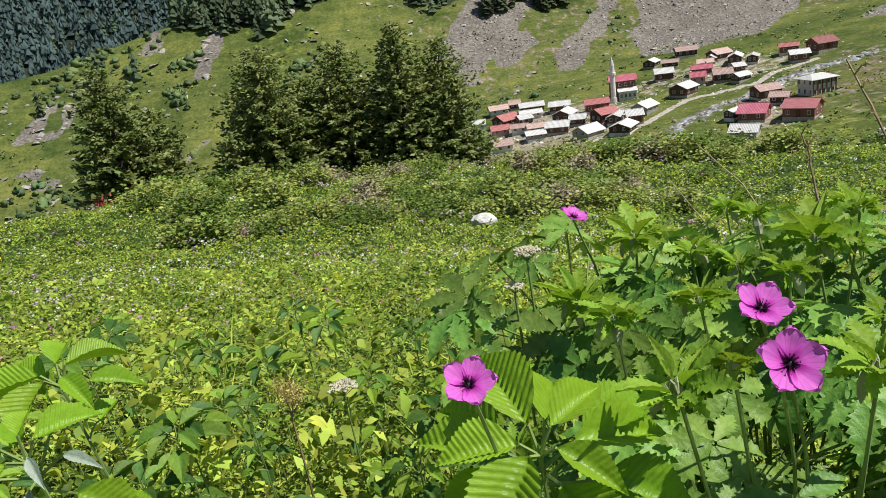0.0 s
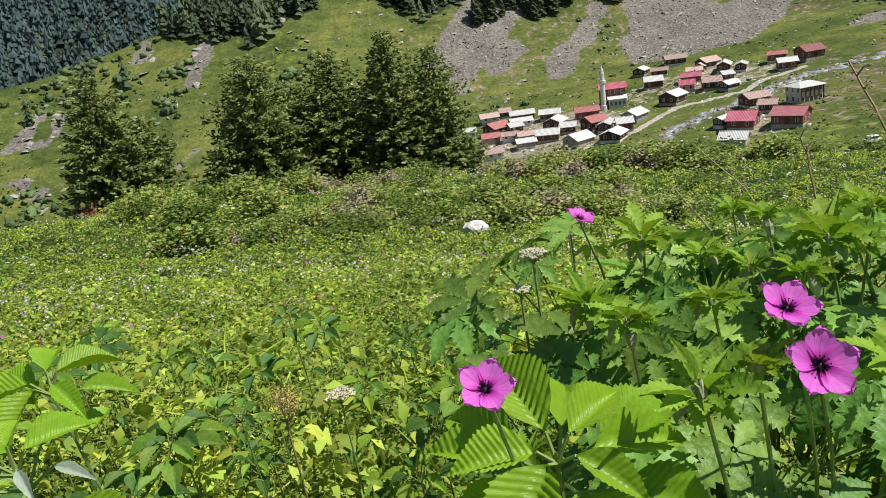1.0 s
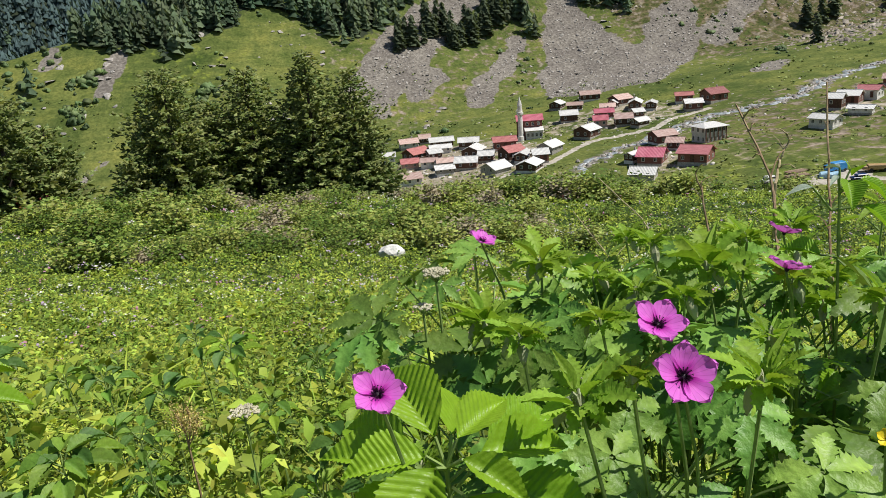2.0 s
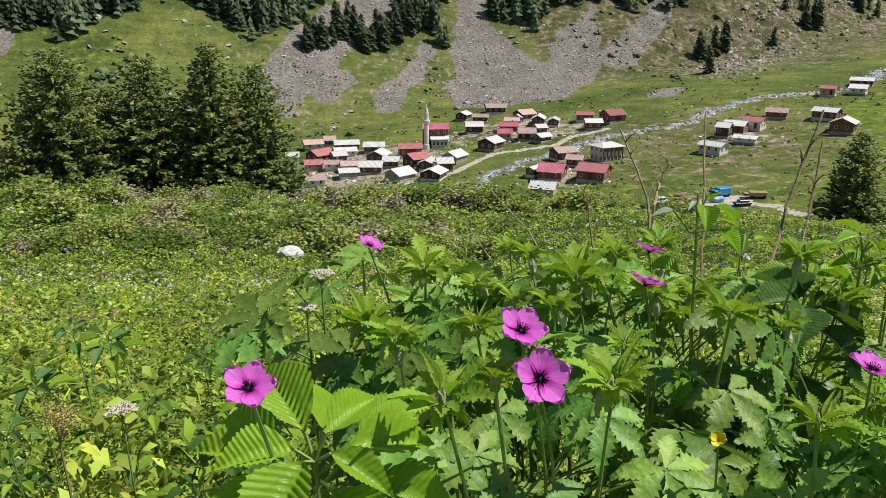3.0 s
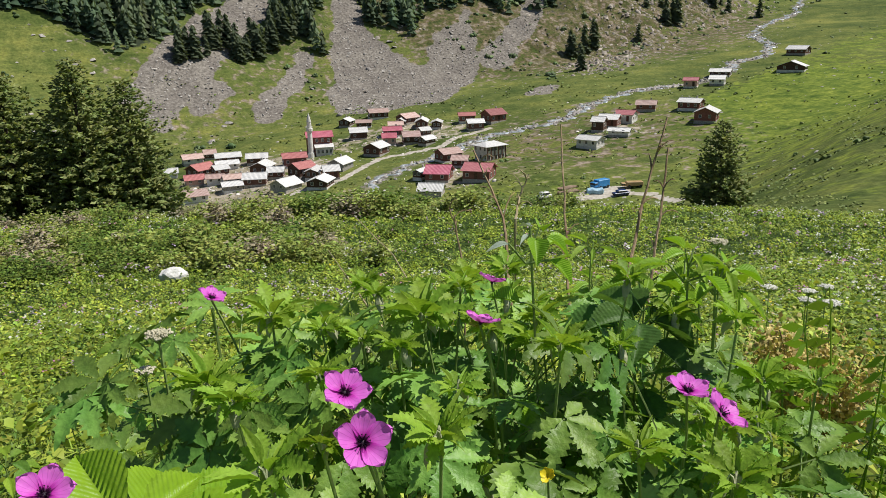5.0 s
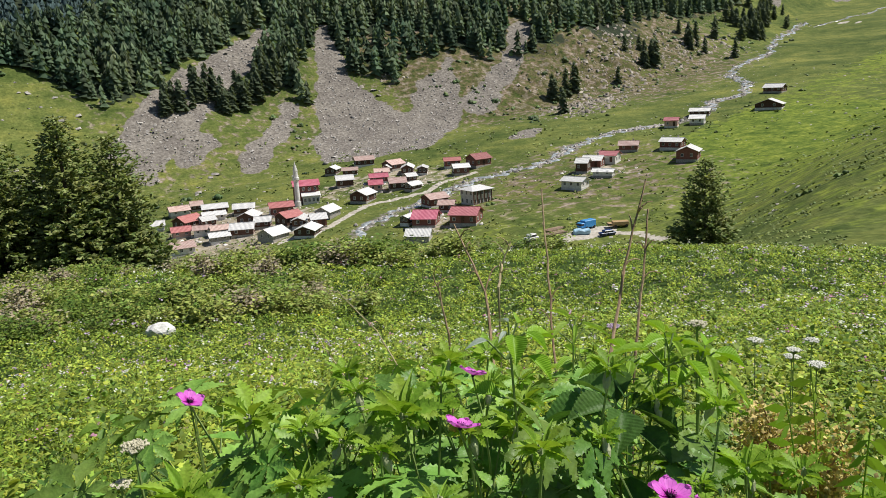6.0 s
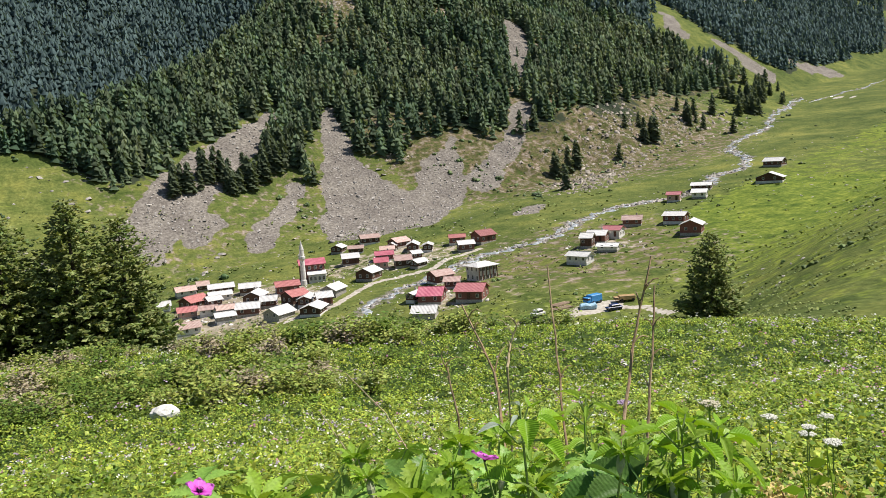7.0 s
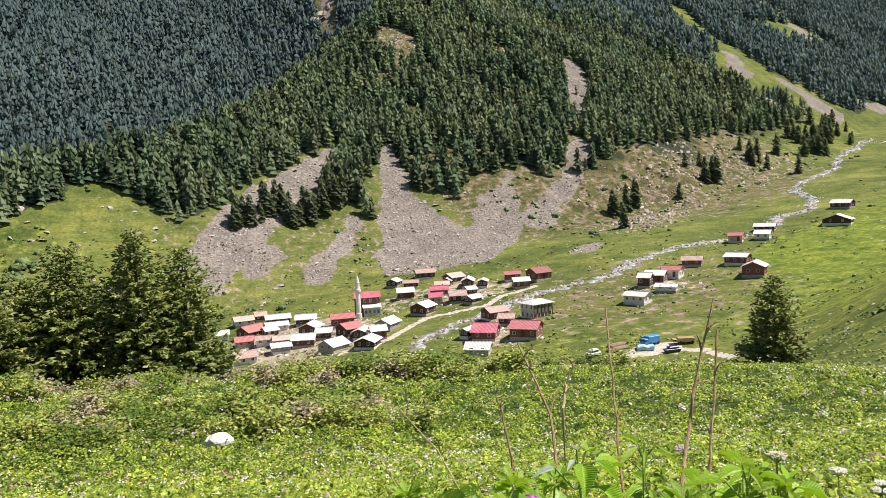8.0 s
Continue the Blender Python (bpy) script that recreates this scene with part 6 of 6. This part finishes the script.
def stalk_plant(name, label, category, points, r0, r1, material, twigs=0, seed=0):
    """A thin dry stalk through the given points, with short twigs."""
    r = random.Random(seed)
    x, y = points[0][0], points[0][1]
    ob = plant(name, label, category, x, y)
    o = Vector(ob.matrix_basis.translation)
    pts = [Vector((0, 0, 0))] + [Vector(p) - o for p in points]
    fine = []
    for a, b in zip(pts, pts[1:]):
        fine += [a.lerp(b, t / 5) + Vector((r.uniform(-1, 1), r.uniform(-1, 1), 0)) * r1 * 0.9 for t in range(5)]
    fine.append(pts[-1])
    bm = bmesh.new()
    tapered(bm, fine, [r0 + (r1 - r0) * k / (len(fine) - 1) for k in range(len(fine))], 6)
    part("stalk", bm, M[material], ob)
    for k in range(twigs):
        q = fine[int(len(fine) * r.uniform(0.45, 0.95))]
        a, s = r.uniform(0, 6.28), r.uniform(0.012, 0.045)
        bm = bmesh.new()
        bent(bm, q, q + Vector((math.cos(a) * s, math.sin(a) * s, s * r.uniform(0.1, 1.0))), (0, 0, 0.01), r1, r1 * 0.5, 4, 3)
        part("twig", bm, M[material], ob)
    return ob


stalk_plant("dry_stalk", "tall thin dry brown flower stalk", "stalk", [(1.018, 1.405, 0.725), (1.109, 1.575, 0.964), (1.149, 1.664, 1.178)], 0.0038, 0.002, "dry_stem", 4, 1)
stalk_plant("dry_stalk", "leaning dry brown stalk with a broken tip", "stalk", [(1.132, 1.357, 0.787), (1.268, 1.470, 0.990), (1.366, 1.510, 1.195)], 0.0055, 0.0026, "dry_stem", 5, 2)
stalk_plant("dry_stalk", "dry reddish brown stalk beside a leaning one", "stalk", [(1.180, 1.324, 0.794), (1.267, 1.399, 0.976), (1.331, 1.459, 1.129)], 0.0042, 0.0022, "dry_stem", 4, 3)
stalk_plant("dry_stalk", "dark leaning dry stalk with few twigs", "stalk", [(0.636, 0.996, 0.970), (0.687, 1.121, 1.104), (0.684, 1.232, 1.210)], 0.0038, 0.0016, "dry_stem", 5, 4)
stalk_plant("dry_stalk", "short branching grey-brown dry stalk", "stalk", [(0.820, 1.577, 0.862), (0.818, 1.613, 0.962), (0.810, 1.630, 1.003)], 0.004, 0.0014, "dry_stem", 6, 5)
stalk_plant("dry_stalk", "pale bare branching twig above the herbs", "stalk", [(0.857, 1.381, 1.024), (0.894, 1.431, 1.059), (0.919, 1.431, 1.108)], 0.004, 0.0015, "straw", 8, 6)
stalk_plant("dry_grass", "bent pale dry grass stem", "grass stem", [(0.546, 1.144, 0.941), (0.537, 1.291, 1.011), (0.506, 1.428, 1.064)], 0.002, 0.0009, "straw", 0, 7)
stalk_plant("dry_grass", "thin pale grass stem leaning over", "grass stem", [(0.437, 1.076, 0.958), (0.429, 1.207, 0.994), (0.421, 1.331, 1.028)], 0.002, 0.0008, "straw", 2, 8)


GRAIN_V = [(1, 0, 0), (-1, 0, 0), (0, 0.8, 0), (0, -0.8, 0), (0, 0, 1.1), (0, 0, -1)]
GRAIN_F = [(0, 2, 4), (2, 1, 4), (1, 3, 4), (3, 0, 4), (2, 0, 5), (1, 2, 5), (3, 1, 5), (0, 3, 5)]


def umbel(x, y, z, wide, label, rays=14, material="white_petal", seed=0, root=None):
    r = random.Random(seed)
    rx, ry = root or (x, y)
    ob = plant("umbel_flower", label, "umbel", rx, ry)
    o = Vector(ob.matrix_basis.translation)
    top = Vector((x, y, z)) - o
    bm = bmesh.new()
    bent(bm, (0, 0, 0), top - Vector((0, 0, wide * 0.5)), (0.012, 0, 0), 0.0024, 0.0014)
    part("stem", bm, M["stem"], ob)
    bm = bmesh.new()
    pts = []
    for k in range(rays):
        a, q = 2.4 * k, math.sqrt((k + 0.5) / rays)
        end = top + Vector((math.cos(a) * wide * 0.5 * q, math.sin(a) * wide * 0.5 * q, -0.1 * wide * q * q))
        bent(bm, top - Vector((0, 0, wide * 0.5)), end, (0, 0, -0.01 * wide), 0.0007, 0.0005, 3, 3)
        pts.append(end)
    part("ray_frame", bm, M["stem"], ob)
    q = np.array([p + Vector((r.uniform(-1, 1), r.uniform(-1, 1), r.uniform(-0.15, 0.2))) * wide * 0.11 for p in pts for j in range(14)])
    g = np.random.default_rng(seed)
    n = len(q)
    v, f = many(GRAIN_V, GRAIN_F, q, turns(g.uniform(0, 6.28, n), g.normal(0, 0.5, n), g.normal(0, 0.5, n)), wide * g.uniform(0.045, 0.075, n))
    head = new("flower_head", mesh_from("flower_head", v, f, M[material]))
    head.parent = ob
    return ob


M["cream"] = surface("cream_floret", (0.45, 0.42, 0.28), (0.68, 0.64, 0.48), 20, 80, 0.75, 0.2)
umbel(0.082, 0.724, 1.148, 0.026, "faded cream umbel on a dark stem", 16, "cream", 1)
umbel(0.065, 0.713, 1.116, 0.02, "small greenish cream umbel", 12, "cream", 2)
umbel(0.738, 0.655, 1.170, 0.024, "brownish cream seed head on a tall straight stem", 16, "cream", 3)
umbel(0.304, 0.764, 1.070, 0.022, "pale umbel among the geranium leaves", 12, "cream", 4)
umbel(-0.198, 1.144, 0.814, 0.045, "white umbel above the herbs", 14, "cream", 5)
umbel(1.341, 0.958, 0.885, 0.034, "broad flat white umbel", 22, "white_petal", 6)
umbel(1.464, 1.117, 0.84, 0.03, "flat white umbel in the meadow", 20, "white_petal", 7)
umbel(1.583, 1.221, 0.765, 0.036, "flat-topped white umbel in the meadow", 20, "white_petal", 8)
umbel(1.841, 1.374, 0.71, 0.038, "small flat white umbel in the meadow", 16, "white_petal", 9)
umbel(1.879, 1.606, 0.632, 0.045, "small white umbel among the herbs", 16, "white_petal", 10)

umbel(5.25, 6.715, -1.42, 0.15, "violet flower head standing out of the meadow", 18, "violet_petal", 11)


def buttercup():
    x, y, z = 0.337, 0.399, 1.098
    ob = plant("buttercup", "single yellow buttercup among the leaves", "buttercup", x + 0.02, y + 0.03)
    o = Vector(ob.matrix_basis.translation)
    here = Vector((x, y, z)) - o
    bm = bmesh.new()
    bent(bm, (0, 0, 0), here, (0.02, 0, 0), 0.002, 0.001)
    part("stalk", bm, M["stem"], ob)
    me = PETALS[0].copy()
    me.materials.clear()
    me.materials.append(M["yellow_petal"])
    for k in range(5):
        a = 1.2566 * k
        child("petal", me, ob, here, (-0.5 - 0.5 * math.cos(a), -0.5 - 0.5 * math.sin(a), 0.6), (math.cos(a), math.sin(a), 0.6), 0.008)


buttercup()


def seed_dock(x, y, z, size, branches, label):
    """A rusty seeding plant: a branched stalk crowded with grains."""
    r = random.Random(branches)
    ob = plant("seeding_dock", label, "dock", x, y)
    o = Vector(ob.matrix_basis.translation)
    top = Vector((x, y, z)) - o
    bm = bmesh.new()
    places = []
    start = top - Vector((0, 0, size * 1.6))
    for k in range(branches):
        a = r.uniform(0, 6.28)
        end = top + Vector((math.cos(a) * size * 0.6, math.sin(a) * size * 0.6, r.uniform(-0.7, 0.4) * size))
        bent(bm, start, end, (0.005, 0, 0), 0.0022, 0.001, 4, 4)
        for j in range(420):
            places.append(start.lerp(end, r.uniform(0.4, 1.0)) + Vector((r.gauss(0, 1), r.gauss(0, 1), r.gauss(0, 1))) * size * 0.16)
    bent(bm, (0, 0, 0), start, (0.01, 0, 0), 0.004, 0.0022)
    part("stem_frame", bm, M["dry_stem"], ob)
    n = len(places)
    g = np.random.default_rng(branches)
    v, f = many(DIAMOND_V, DIAMOND_F, np.array(places), turns(g.uniform(0, 6.28, n), g.normal(0.2, 0.8, n), g.normal(0, 0.8, n)), size * g.uniform(0.045, 0.1, n))
    head = new("seed_head", mesh_from("seed_head", v, f, M["ochre"]))
    head.parent = ob
    tagged(head, kind="stuff")


seed_dock(0.902, 0.63, 1.005, 0.1, 11, "rusty ochre seeding plant with dense clustered heads")
seed_dock(-0.333, 1.309, 0.747, 0.045, 3, "thin brown seeding spike among the herbs")


def fern(x, y, z, turn, label, spread=0.2, long=0.07):
    """A fern whose fronds rise and curl over, with paired leaflets."""
    r = random.Random(4)
    ob = plant("fern", label, "fern", x, y)
    o = Vector(ob.matrix_basis.translation)
    tall = z - o.z
    for k in range(5):
        a = radians(turn + 72 * k)
        way = Vector((math.cos(a), math.sin(a), 0))
        side = Vector((-way.y, way.x, 0))
        pts = [way * (0.02 + spread * t * t) + Vector((0, 0, tall * (1.15 * t - 0.25 * t * t * t))) for t in (j / 14 for j in range(15))]
        bm = bmesh.new()
        tapered(bm, pts, [0.003 - 0.0022 * j / 14 for j in range(15)], 5)
        for j in range(4, 14):
            for s in (-1, 1):
                for h in (0.0, 0.5):
                    p = pts[j].lerp(pts[j + 1], h)
                    reach = long * (1 - abs(j - 6) / 9)
                    tip = p + side * s * reach + way * 0.02 + Vector((0, 0, -0.01))
                    m = p.lerp(tip, 0.45)
                    wd = (pts[j + 1] - pts[j]).normalized() * 0.007
                    v = [bm.verts.new(q) for q in (p, m - wd, tip, m + wd)]
                    bm.faces.new(v)
        part("frond", bm, M["bract"], ob)


fern(0.87, 0.522, 1.23, 150, "tall bright green fern with curling fronds", 0.07, 0.1)
fern(-0.545, 1.214, 0.707, 50, "soft green fern among the herbs")
